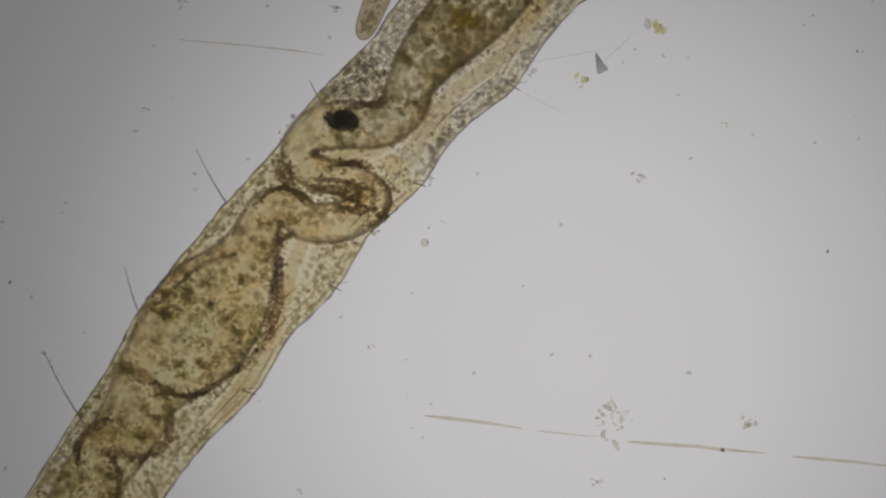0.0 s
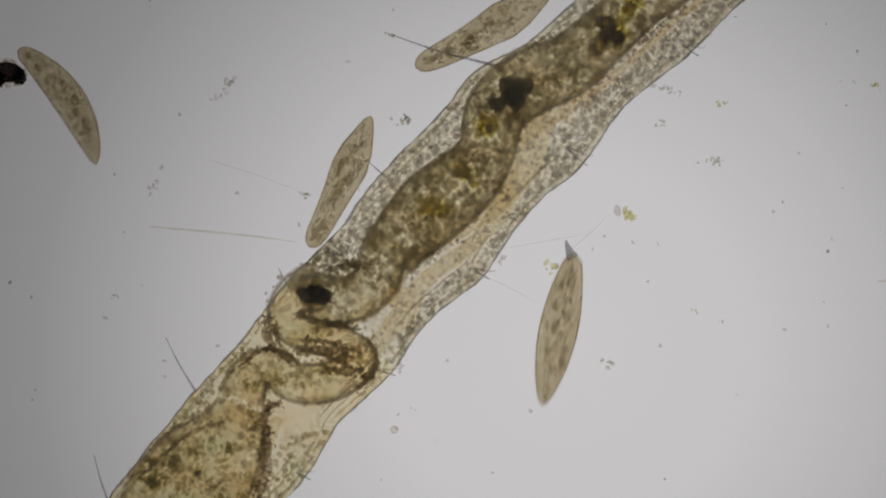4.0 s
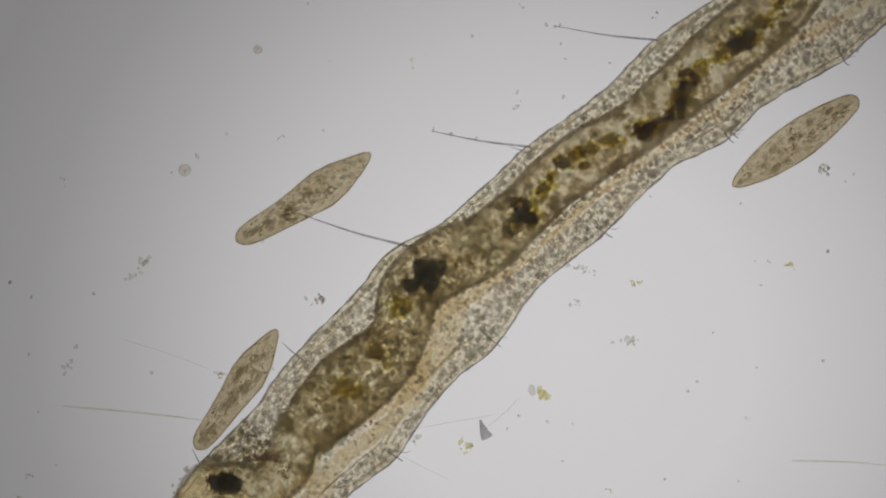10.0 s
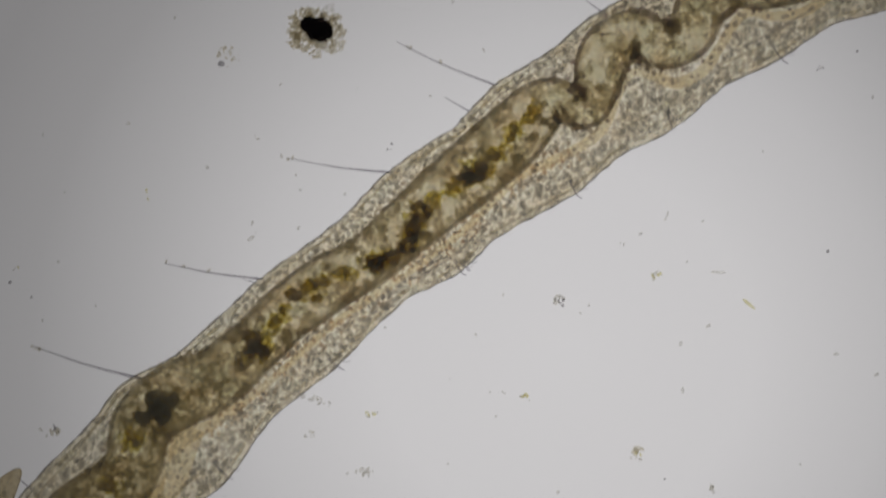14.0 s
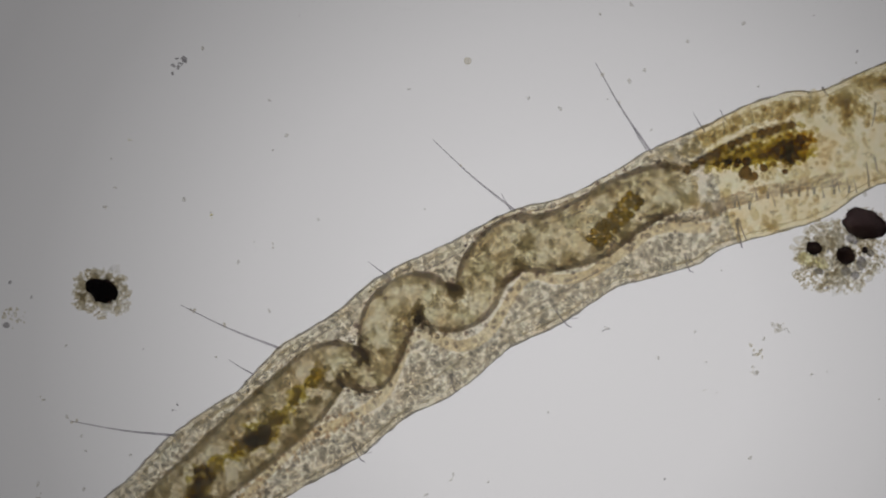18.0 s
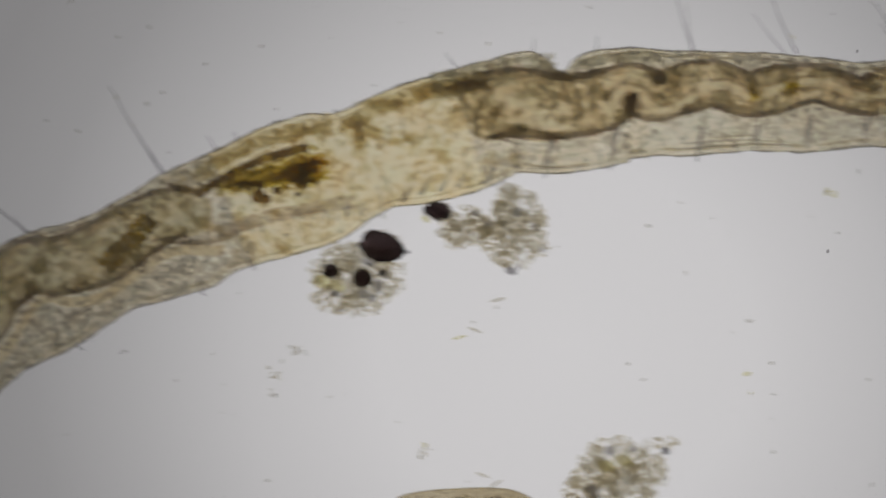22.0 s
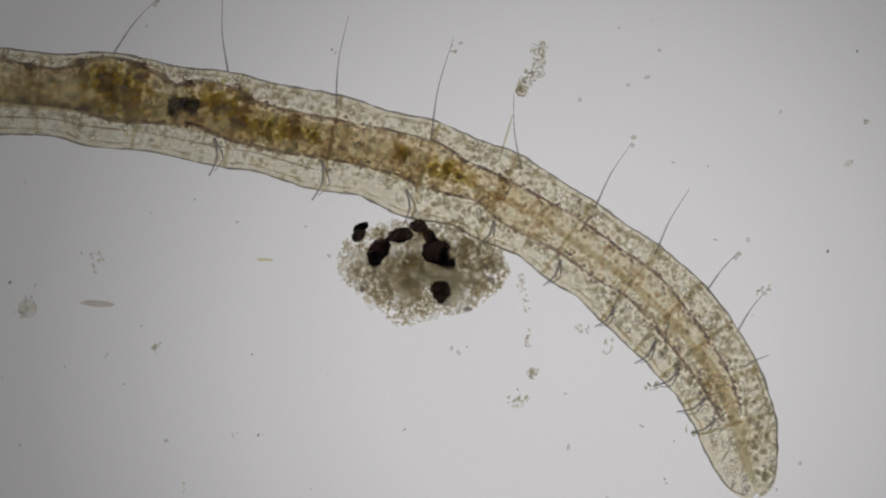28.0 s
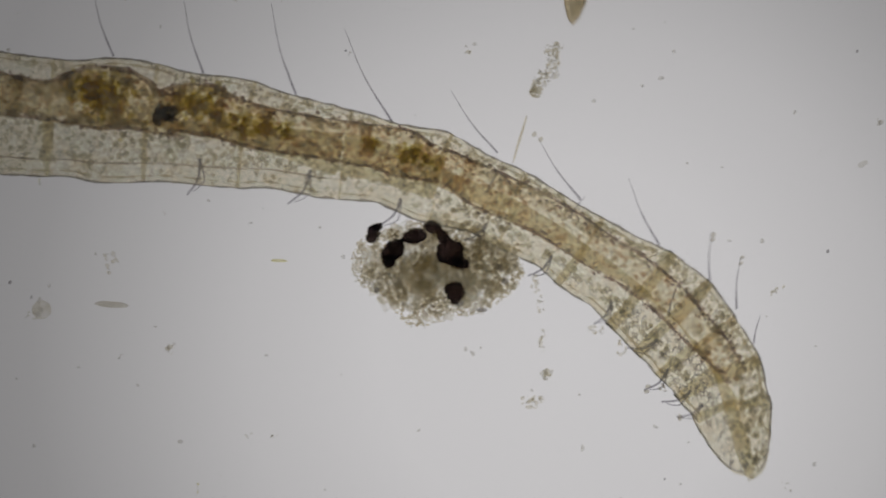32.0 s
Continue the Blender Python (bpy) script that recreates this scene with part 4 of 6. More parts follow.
    for pts, thick in (([(2603, -1165), (2601, -1145), (2596, -1122)], 2.6), ([(2629, -1180), (2628, -1155), (2630, -1132)], 2.2), ([(2754, -1178), (2757, -1150), (2764, -1118)], 2.8), ([(2668, -1182), (2672, -1160), (2668, -1142)], 1.6), ([(2700, -1180), (2703, -1162), (2698, -1148)], 1.4), ([(2601, -1068), (2604, -1052), (2608, -1038)], 2.4)):
        stroke(bud, "new_bristle", pts, thick, M_YOUNG)
    # mottled young tissue: soft spots of grey, olive and amber
    for material, count, low_size, high_size, tone in ((M_ZONESPOT, 480, 2.0, 6.0, "soft olive-grey spots"), (M_BAND, 240, 3.0, 9.0, "soft amber spots"), (M_DARKCELL, 130, 1.4, 3.4, "fine brown grains")):
        spots = Shape()
        for x, y in strewn(between(BODY, 2262, 2800), count, 8, dice)[0]:
            if noise.noise((x * 0.018, y * 0.018, low_size)) < -0.12:
                continue
            r = dice.uniform(low_size, high_size)
            ball(spots, x, y, WORM_Z + 0.052, r * dice.uniform(1, 1.7), r, r * 0.4, dice.random() * 3, 0.7, x, fine=8)
        part("zone_mottle", spots, material, bud, tone, kind="stuff")
    pink = Shape()
    for x, y in strewn(np.c_[glide([(2296, -970), (2380, -1000), (2470, -1020), (2540, -1030)], 9), np.full(len(glide([(2296, -970), (2380, -1000), (2470, -1020), (2540, -1030)], 9)), 11.0)], 420, 0, dice)[0]:
        r = dice.uniform(2, 4.5)
        ball(pink, x, y, WORM_Z + 0.051, r * 2.2, r * 0.8, r * 0.4, -0.3 + dice.uniform(-0.3, 0.3), 0.5, x, fine=7)
    part("muscle_band", pink, M_PINK, bud, "faint pink muscle band", kind="stuff")
    for x, y, rx, ry, count in ((2552, -1146, 14, 30, 150), (2545, -1170, 20, 12, 90), (2605, -1202, 46, 10, 160), (2690, -1228, 50, 10, 170), (2640, -1140, 34, 10, 60)):
        patch = Shape()
        for _ in range(count):
            r = dice.uniform(2, 5)
            ball(patch, x + dice.gauss(0, 0.5) * rx, y + dice.gauss(0, 0.5) * ry - (0.2 if rx > 40 else 0) * dice.uniform(-1, 1) * rx * 0.5, WORM_Z + 0.05, r * 1.4, r, r * 0.4, dice.random() * 3, 0.6, r, fine=7)
        part("amber_patch", patch, M_BAND, bud, "amber tissue patch", kind="stuff")

    # long bristles above and hooks below
    for base, tip, thick, crumbs in (((150, 748), (80, 622), 2.2, 5), ((246, 550), (223, 472), 2.0, 0), ((402, 360), (349, 265), 2.2, 0), ((566, 176), (548, 142), 1.8, 0), ((738, -18), (706, -46), 1.8, 0), ((932, -214), (738, -272), 2.6, 4), ((1144, -390), (970, -418), 2.4, 3), ((1372, -578), (1184, -604), 2.3, 2), ((1554, -732), (1380, -808), 2.3, 3), ((1508, -686), (1464, -712), 1.6, 0), ((1970, -974), (1824, -1100), 2.2, 1), ((2210, -1076), (2111, -1235), 2.4, 2), ((1750, -856), (1710, -885), 1.8, 0), ((2304, -1114), (2283, -1148), 1.5, 0), ((2340, -1134), (2330, -1154), 1.4, 0)) + (((2722, -1268), (2703, -1294), 1.5, 0), ((2857, -1294), (2860, -1320), 1.5, 0), ((2970, -1300), (2971, -1322), 1.5, 0), ((3142, -1292), (3108, -1400), 2.0, 1), ((3140, -1292), (3128, -1380), 1.6, 0), ((3322, -1292), (3275, -1400), 2.0, 2), ((3300, -1294), (3246, -1362), 1.4, 0), ((3534, -1284), (3460, -1380), 2.2, 0), ((3520, -1284), (3470, -1345), 1.4, 0), ((2202, -1080), (2175, -1125), 1.4, 0), ((1962, -975), (1945, -1005), 1.4, 0), ((1130, -384), (1108, -390), 1.2, 0)):
        mid_point = ((base[0] + tip[0]) / 2 + (tip[1] - base[1]) * 0.02, (base[1] + tip[1]) / 2 - (tip[0] - base[0]) * 0.02)
        hair = stroke(worm, "bristle", [base, mid_point, tip], thick, M_HAIR, WORM_Z + 0.02, 0.35)
        for _ in range(crumbs):
            u = dice.uniform(0.55, 1.0)
            crumb = Shape()
            ball(crumb, base[0] + (tip[0] - base[0]) * u + dice.uniform(-4, 4), base[1] + (tip[1] - base[1]) * u + dice.uniform(-4, 4), WORM_Z + 0.02, dice.uniform(2.5, 6), dice.uniform(2, 4), 2.5, dice.random() * 3, 0.5, u, fine=7)
            part("crumb", crumb, M_GRAIN, hair)
    for pts in ([(560, 490), (585, 512), (608, 517)], [(872, 130), (900, 152), (922, 166)], [(712, 318), (745, 327), (759, 333)], [(1030, -96), (1066, -60), (1092, -32)], [(1235, -268), (1266, -247), (1290, -226)], [(1470, -440), (1490, -412), (1499, -392)], [(1672, -590), (1690, -560), (1700, -526)], [(1850, -716), (1866, -684), (1862, -648)], [(2020, -830), (2045, -797), (2065, -762)], [(2262, -930), (2278, -895), (2284, -868), (2274, -858)], [(2358, -960), (2370, -930), (2370, -900)], [(2890, -1140), (2880, -1105), (2874, -1060)], [(3006, -1160), (2996, -1120), (2990, -1072)], [(3156, -1160), (3148, -1125), (3142, -1090)], [(3346, -1182), (3342, -1150), (3336, -1112)]) + ([(3252, -1165), (3248, -1140), (3245, -1112)], [(3446, -1180), (3442, -1150), (3438, -1116)], [(410, 680), (440, 690), (460, 700)], [(1480, -430), (1500, -410), (1510, -402)]):
        if pts[0][0] < 2300:
            (ax, ay), (bx, by) = pts[0], pts[-1]
            pts = [(ax + (bx - ax) * 0.42, ay + (by - ay) * 0.42), (ax + (bx - ax) * 0.66, ay + (by - ay) * 0.66), (ax + (bx - ax) * 0.85 + (by - ay) * 0.04, ay + (by - ay) * 0.85), (ax + (bx - ax) * 0.86 + (by - ay) * 0.14, ay + (by - ay) * 0.90)]
        else:
            (ax, ay), (bx, by) = pts[0], pts[-1]
            pts = [(ax, ay), (ax + (bx - ax) * 0.5 - 2, ay + (by - ay) * 0.45), (ax + (bx - ax) * 0.8, ay + (by - ay) * 0.85)]
        for side in (0, 1):
            stroke(worm, "hook", [(x + side * (3 + 3 * j), y - side * (2 + 5 * j)) for j, (x, y) in enumerate(pts)], (1.9 if pts[0][0] < 2300 else 3.0) - side * 0.9, M_HAIR, WORM_Z + 0.055 - 0.01 * side, 0.5)
    return worm


WORM = make_worm()

# ---- the hind end: it stays still at first and bends near the end, in rigid pieces ----
REST = BODY[BODY[:, 0] >= TAIL_FROM]
# flanks of the hind end at four late moments
UPPER = {}
UPPER[30.5] = [(3480, -1276), (3602, -1270), (3702, -1267), (3802, -1265), (3902, -1260), (4002, -1235), (4102, -1210), (4202, -1175), (4302, -1160), (4382, -1138), (4452, -1108), (4522, -1072), (4602, -1025), (4717, -947), (4812, -872), (4872, -800), (4922, -725), (4952, -652), (4974, -570), (4964, -505), (4945, -486)]
UPPER[31.0] = [(3480, -1274), (3602, -1272), (3702, -1267), (3802, -1262), (3902, -1248), (4002, -1228), (4102, -1206), (4202, -1173), (4262, -1166), (4352, -1136), (4442, -1105), (4502, -1072), (4582, -1032), (4642, -992), (4702, -952), (4797, -867), (4862, -792), (4922, -712), (4962, -622), (4982, -545), (4978, -490), (4960, -468)]
UPPER[31.5] = [(3480, -1274), (3602, -1270), (3702, -1265), (3802, -1260), (3902, -1240), (4002, -1219), (4102, -1197), (4202, -1162), (4302, -1147), (4442, -1104), (4502, -1077), (4602, -1017), (4702, -947), (4802, -862), (4872, -777), (4932, -692), (4982, -602), (5003, -530), (5003, -475), (4986, -448)]
UPPER[32.0] = [(3480, -1272), (3572, -1264), (3672, -1260), (3772, -1257), (3872, -1249), (3972, -1229), (4072, -1211), (4172, -1173), (4272, -1154), (4372, -1128), (4472, -1077), (4572, -1017), (4672, -960), (4742, -932), (4822, -872), (4872, -802), (4912, -742), (4930, -672), (4935, -602), (4922, -542), (4905, -528)]
LOWER = {}
LOWER[30.5] = [(3480, -1085), (3602, -1077), (3702, -1075), (3802, -1064), (3902, -1058), (3962, -1045), (4052, -1037), (4102, -1026), (4202, -1012), (4262, -985), (4332, -974), (4442, -920), (4502, -887), (4562, -862), (4602, -830), (4662, -790), (4702, -757), (4752, -712), (4792, -662), (4822, -622), (4850, -560), (4890, -508), (4925, -485)]
LOWER[31.0] = [(3480, -1060), (3602, -1052), (3752, -1040), (3852, -1037), (3912, -1027), (4002, -1027), (4072, -1017), (4162, -1012), (4237, -985), (4322, -975), (4402, -950), (4502, -890), (4562, -862), (4612, -827), (4662, -792), (4712, -752), (4772, -702), (4812, -652), (4847, -592), (4892, -522), (4937, -475)]
LOWER[31.5] = [(3480, -1058), (3602, -1050), (3752, -1040), (3852, -1044), (3907, -1030), (3972, -1037), (4072, -1020), (4162, -1012), (4232, -985), (4322, -977), (4402, -952), (4502, -894), (4572, -867), (4652, -817), (4722, -762), (4792, -692), (4842, -612), (4882, -547), (4932, -482), (4965, -455)]
LOWER[32.0] = [(3480, -1060), (3572, -1050), (3722, -1050), (3762, -1037), (3872, -1044), (3972, -1032), (4072, -1020), (4172, -1010), (4252, -984), (4372, -960), (4472, -917), (4572, -850), (4642, -792), (4722, -712), (4802, -622), (4862, -552), (4890, -532)]
# places on the gut's middle, by their x at rest, and where they go
GUT_SHIFT = {}
GUT_SHIFT[26.5] = [(3400, 3400, 0), (3602, 3602, 0), (4353, 4353, 0), (4892, 4892, 0)]
GUT_SHIFT[28.5] = [(3400, 3400, 0), (3602, 3602, 0), (3643, 3645, 1), (3783, 3801, 4), (3902, 3921, 2), (4103, 4113, 3), (4353, 4356, 1), (4892, 4892, 0)]
GUT_SHIFT[30.5] = [(3400, 3400, 0), (3602, 3622, 16), (3702, 3717, 14), (3783, 3817, 10), (3902, 3928, 12), (3967, 3982, 8), (4072, 4070, 6), (4202, 4187, 4), (4392, 4362, -2), (4502, 4460, -6), (4602, 4560, -8), (4702, 4668, -8), (4782, 4757, -5), (4842, 4824, -3), (4892, 4884, 0)]
GUT_SHIFT[31.0] = [(3400, 3400, 0), (3602, 3577, 30), (3702, 3672, 26), (3783, 3774, 24), (3902, 3874, 22), (3967, 3942, 22), (4072, 4022, 15), (4202, 4138, 8), (4392, 4318, 2), (4502, 4425, 0), (4602, 4530, -2), (4702, 4640, -2), (4782, 4735, 0), (4842, 4806, 2), (4892, 4870, 6)]
GUT_SHIFT[31.5] = [(3400, 3400, 0), (3602, 3552, 34), (3702, 3647, 30), (3783, 3762, 22), (3902, 3852, 28), (3967, 3917, 22), (4072, 4000, 14), (4202, 4123, 6), (4392, 4303, 0), (4502, 4412, 0), (4602, 4520, 0), (4702, 4632, -2), (4782, 4728, 2), (4842, 4804, 8), (4892, 4876, 16)]
GUT_SHIFT[32.0] = [(3400, 3400, 0), (3602, 3557, 30), (3702, 3647, 26), (3783, 3767, 18), (3902, 3860, 24), (3967, 3917, 14), (4072, 4010, 14), (4202, 4132, 6), (4392, 4314, 4), (4502, 4417, 4), (4602, 4532, 6), (4702, 4647, 4), (4782, 4742, 2), (4842, 4812, -8), (4892, 4872, -30)]
LATE = (30.5, 31.0, 31.5, 32.0)


def along_flank(line, share, whole):
    """The point as far along the moved flank as at rest; only the last third stretches to the moved tip."""
    line = np.array(line, float)
    d = np.r_[0, np.cumsum(np.hypot(*np.diff(line, axis=0).T))]
    far = share * whole
    if share > 0.68:
        far = 0.68 * whole + (share - 0.68) / 0.32 * (d[-1] - 0.68 * whole)
    return np.array([np.interp(far, d, line[:, 0]), np.interp(far, d, line[:, 1])])


def turned(a, b, c, d):
    """How a chord from a to b must go and turn to lie along the one from c to d."""
    here, there = (a + b) / 2, (c + d) / 2
    turn = math.degrees(math.atan2(-(d - c)[1], (d - c)[0]) - math.atan2(-(b - a)[1], (b - a)[0]))
    return here, there, (turn + 180) % 360 - 180


def still_then(place, late, early=()):
    """Rows of a piece that rests until thirty seconds, then goes through the late poses."""
    rest = pose(*place)
    rows = [(0.0, rest)] + [(t, m) for t, m in early]
    rows.append((30.15, early[-1][1] if early else rest))
    return rows + late


def flank_piece(lo, hi, share0, share1, side):
    """One rigid piece of the wall: the upper side, the lower side or the whole width."""
    across = sideways(REST)
    d = np.r_[0, np.cumsum(np.hypot(*np.diff(REST[:, :2], axis=0).T))]
    d /= d[-1]
    i0, i1 = int(np.searchsorted(d, share0)), min(len(REST) - 1, int(np.searchsorted(d, share1)))
    over = min(len(REST), i1 + 2)
    rows, n = REST[i0:over].copy(), across[i0:over]
    middle = rows[:, :2] + n * (rows[:, 2] * (lo + hi) / 2)[:, None]
    rows = np.c_[middle, rows[:, 2] * (hi - lo) / 2]
    upper = REST[:, :2] - across * REST[:, 2:3]
    lower = REST[:, :2] + across * REST[:, 2:3]
    edge, goal = (upper, UPPER) if side < 0 else (lower, LOWER)
    ends = [edge[i0], edge[i1]]
    if side == 0:
        ends = [(upper[i0] + lower[i0]) / 2, (upper[i1] + lower[i1]) / 2]
    late = []

    def run(line):
        return float(np.hypot(*np.diff(line, axis=0).T).sum())

    def share_on(line, i):
        return run(line[:i + 1]) / run(line)
    for t in LATE:
        if side == 0:
            to = [(along_flank(UPPER[t], share_on(upper, i), run(upper)) + along_flank(LOWER[t], share_on(lower, i), run(lower))) / 2 for i in (i0, i1)]
        else:
            to = [along_flank(goal[t], share_on(edge, i), run(edge)) for i in (i0, i1)]
        here, there, turn = turned(*ends, *to)
        late.append((t, pose(there[0] / 1000, -there[1] / 1000, WORM_Z, 0, 0, turn)))
    here = (ends[0] + ends[1]) / 2
    origin = P(here[0], here[1], WORM_Z)
    shape = Shape()
    tube(shape, rows, FLAT * (0.9 if side else 1.0), WORM_Z, sides=24, rough=0.02, close=(False, i1 == len(REST) - 1))
    name = {-1: "upper_wall", 1: "lower_wall", 0: "tail_tip"}[side]
    wall = part(name, moved(shape, origin), M_TAILWALL, WORM, "pale translucent hind body wall")
    wall.location = origin
    whole = REST[i0:i1 + 1]
    # the dark colour of these cuticle tubes imitates refraction at the outline
    lines = edge_lines(whole, 1.0, 1.7, WORM_Z, wobble=0.6) if i1 < len(REST) - 1 else edge_lines(whole[:-1], 1.0, 1.7, WORM_Z, wobble=0.6)
    inner = edge_lines(whole, 11.0, 1.2, WORM_Z + 0.02, wobble=1.8, seed=5.0)
    for k, sign in ((0, -1), (1, 1)):
        if side == 0 or side == sign:
            part("cuticle", moved(lines[k], origin), M_CUTICLE, wall, "thin cuticle line with its dark refraction edge painted in")
            if i1 < len(REST) - 10:
                part("muscle_layer", moved(inner[k], origin), M_LAYER, wall, "faint brown line under the cuticle")
    if side > 0 and share1 < 0.45:
        # the strand that parts the grainy layer beside the gut from the clear outer one
        strand = Shape()
        band = rows[:, :2] + n * (rows[:, 2] * 0.40)[:, None]
        tube(strand, np.c_[band, [1.5 + 0.9 * noise.noise((x * 0.03, y * 0.03, 4.4)) for x, y in band]], 0.6, WORM_Z + 0.045, sides=8, rough=0.4)
        part("muscle_strand", moved(strand, origin), M_RIM, wall, "grey-brown strand below the gut")
    if share1 < 0.9 or side < 0:
        rings, pale, dark = body_cells(rows, int(len(rows) * (10 if side > 0 and share1 < 0.35 else 13)), dice, 2.6, 5.4, side < 1 or share0 > 0.45)
        part("cell_layer", moved(rings, origin), M_CELL, wall, "small round cells with painted lensing borders", kind="stuff")
        part("cell_tissue", moved(pale, origin), M_TAILCELL, wall, "pale rounded cells", kind="stuff")
        part("granulation", moved(dark, origin), M_DARKCELL, wall, "grey-brown granules", kind="stuff")
    KEYED.append((wall, still_then(origin, late)))
    return wall, origin, rows


def make_hind_end():
    shares = [0, 0.1, 0.2, 0.3, 0.4, 0.5, 0.58, 0.66, 0.74, 0.79, 0.835, 0.88, 0.92, 1.0]
    for k in range(len(shares) - 1):
        lap = 0.36 if k < 5 else 0.08 if k < 10 else 0.14
        flank_piece(-1.0, lap, shares[k], shares[k + 1], -1)
        wall, origin, rows = flank_piece(-lap, 1.0, shares[k], shares[k + 1], 1)
        if k > 7:
            rings, pale, dark = Shape(), Shape(), Shape()
            pts, v = strewn(rows, 34, 14, dice)
            for x, y in pts:
                ring(rings, x, y, WORM_Z + 0.045, dice.uniform(2.5, 5.5), 1.1)
            part("cell_layer", moved(rings, origin), M_CELL, wall, "small round cells with painted lensing borders", kind="stuff")
            if k >= 12:
                inner = REST[-len(rows):-5].copy()
                inner[:, 2] = np.linspace(23, 6, len(inner))
                rear = Shape()
                tube(rear, inner, 0.7, WORM_Z + 0.012, sides=12, rough=0.3)
                part("gut_end", moved(rear, origin), M_GUT_TIP, wall, "pale pinkish gut end")
                rim = Shape()
                for x, y in strewn(inner, 55, -6, dice)[0]:
                    r = dice.uniform(1.3, 3)
                    ball(rim, x, y, WORM_Z + 0.05, r * 1.4, r, r * 0.5, dice.random() * 3, 0.4, x, fine=5)
                part("gut_granulation", moved(rim, origin), M_DARKCELL, wall, "fine brown grains", kind="stuff")
            for _ in range(18 if k == 12 else 7 if k > 9 else 3):
                i = dice.randrange(2, max(3, len(rows) - 4))
                x, y, w = rows[i]
                x, y = x + dice.uniform(-0.6, 0.6) * w, y + dice.uniform(-0.4, 0.4) * w
                lean, rise = dice.uniform(-12, -4), dice.uniform(6, 14)
                mark = bristle([(x, y), (x + lean * 0.6, y + rise * 0.3), (x + lean, y + rise)], 1.5, WORM_Z + 0.045, 0.4)
                part("new_bristle", moved(mark, origin), M_HAIR, wall)

    # gut pieces
    cuts = [3456, 3550] + list(range(3643, 4656, 92)) + [4705, 4750, 4790, 4825, 4858, 4892]
    foods = [(3798, -1208, 56, 40, 0.7, 0), (3772, -1224, 36, 30, 0.4, 0), (3893, -1178, 10, 18, 0.2, 1), (3922, -1176, 19, 14, 0.1, 1), (3975, -1184, 44, 30, 0.2, 0), (4020, -1146, 14, 21, 0.2, 0), (4044, -1144, 14, 21, 0.2, 0), (4068, -1141, 14, 21, 0.2, 0), (4092, -1138, 14, 21, 0.2, 0), (4116, -1133, 14, 20, 0.2, 0), (4146, -1126, 16, 19, 0.2, 0), (4308, -1090, 17, 15, 0, 0), (4362, -1066, 14, 17, 0.3, 0), (4385, -1062, 14, 18, 0.3, 0), (4408, -1054, 13, 16, 0.3, 0), (4428, -1046, 10, 13, 0.3, 0)]
    for a, b in zip(cuts, cuts[1:]):
        over = 10 if a < 4000 else 8 if a < 4640 else 4
        rows = between(GUT_REAR, a - over, b + over)
        ends = [rows[0, :2], rows[-1, :2]]
        here = (ends[0] + ends[1]) / 2
        origin = P(here[0], here[1], WORM_Z)
        shape = Shape()
        tube(shape, rows, 0.72, WORM_Z + 0.012, sides=18, rough=0.10, close=(False, b == cuts[-1]))
        gut = part("gut", moved(shape, origin), M_GUT_HIND if a < 4050 else M_GUT_TAIL if a < 4560 else M_GUT_TIP, WORM, "light tan hind gut")
        gut.location = origin
        for line in edge_lines(rows, 2, 2.2 if a > 4000 else 3.4, WORM_Z + 0.03, wobble=0.9):
            part("gut_lining", moved(line, origin), M_LINING, gut, "uneven dark brown lining")
        part("lining_granulation", moved(rim_grains(rows, dice, 7, 1.6, 3.6, 0.18 if a > 3990 else 0.3), origin), M_LINING, gut, "dark grains", kind="stuff")
        clouds, dark = gut_grains(rows, (70 if a < 4560 else 26) if a > 4000 else 300 if a < 3740 else 190, dice, 0.02 if a > 4000 else -0.05)
        part("gut_filling", moved(clouds, origin), M_CLOUD, gut, "faint brown clouds", kind="stuff")
        part("gut_granulation", moved(dark, origin), M_DARKCELL, gut, "fine brown grains", kind="stuff")
        rust = Shape()
        for x, y in strewn(rows, int((b - a) * (0.8 if a > 4560 else 1.5 if a > 4000 else 0.8)), 4, dice)[0]:
            if noise.noise((x * 0.03, y * 0.03, 8.8)) > -0.25:
                r = dice.uniform(1.8, 4.4)
                ball(rust, x, y, WORM_Z + 0.053, r * dice.uniform(1, 1.5), r, r * 0.5, dice.random() * 3, 0.5, x, fine=6)
        part("rust_granulation", moved(rust, origin), M_RUST, gut, "reddish brown grains", kind="stuff")
        for i, (x, y, rx, ry, turn, black) in enumerate(foods):
            if a <= x < b:
                food(gut, x, y, rx, ry, turn, M_BLACK if black else M_OCHRE, i * 1.9, label="black food lump" if black else "olive food lump", origin=origin)
        early, late = [], []
        for t in (26.5, 28.5) + LATE:
            table = np.array(GUT_SHIFT[t], float)
            to = [np.array((np.interp(e[0], table[:, 0], table[:, 1]), 0.0)) for e in ends]
            for e, q in zip(ends, to):
                # the gut's height at the new x, lowered or raised by the shift
                q[1] = np.interp(q[0], GUT_REAR[:, 0], GUT_REAR[:, 1]) + np.interp(e[0], table[:, 0], table[:, 2])
            _, there, turn = turned(*ends, *to)
            (early if t < 30 else late).append((t, pose(there[0] / 1000, -there[1] / 1000, WORM_Z, 0, 0, turn)))
        KEYED.append((gut, still_then(origin, late, early)))

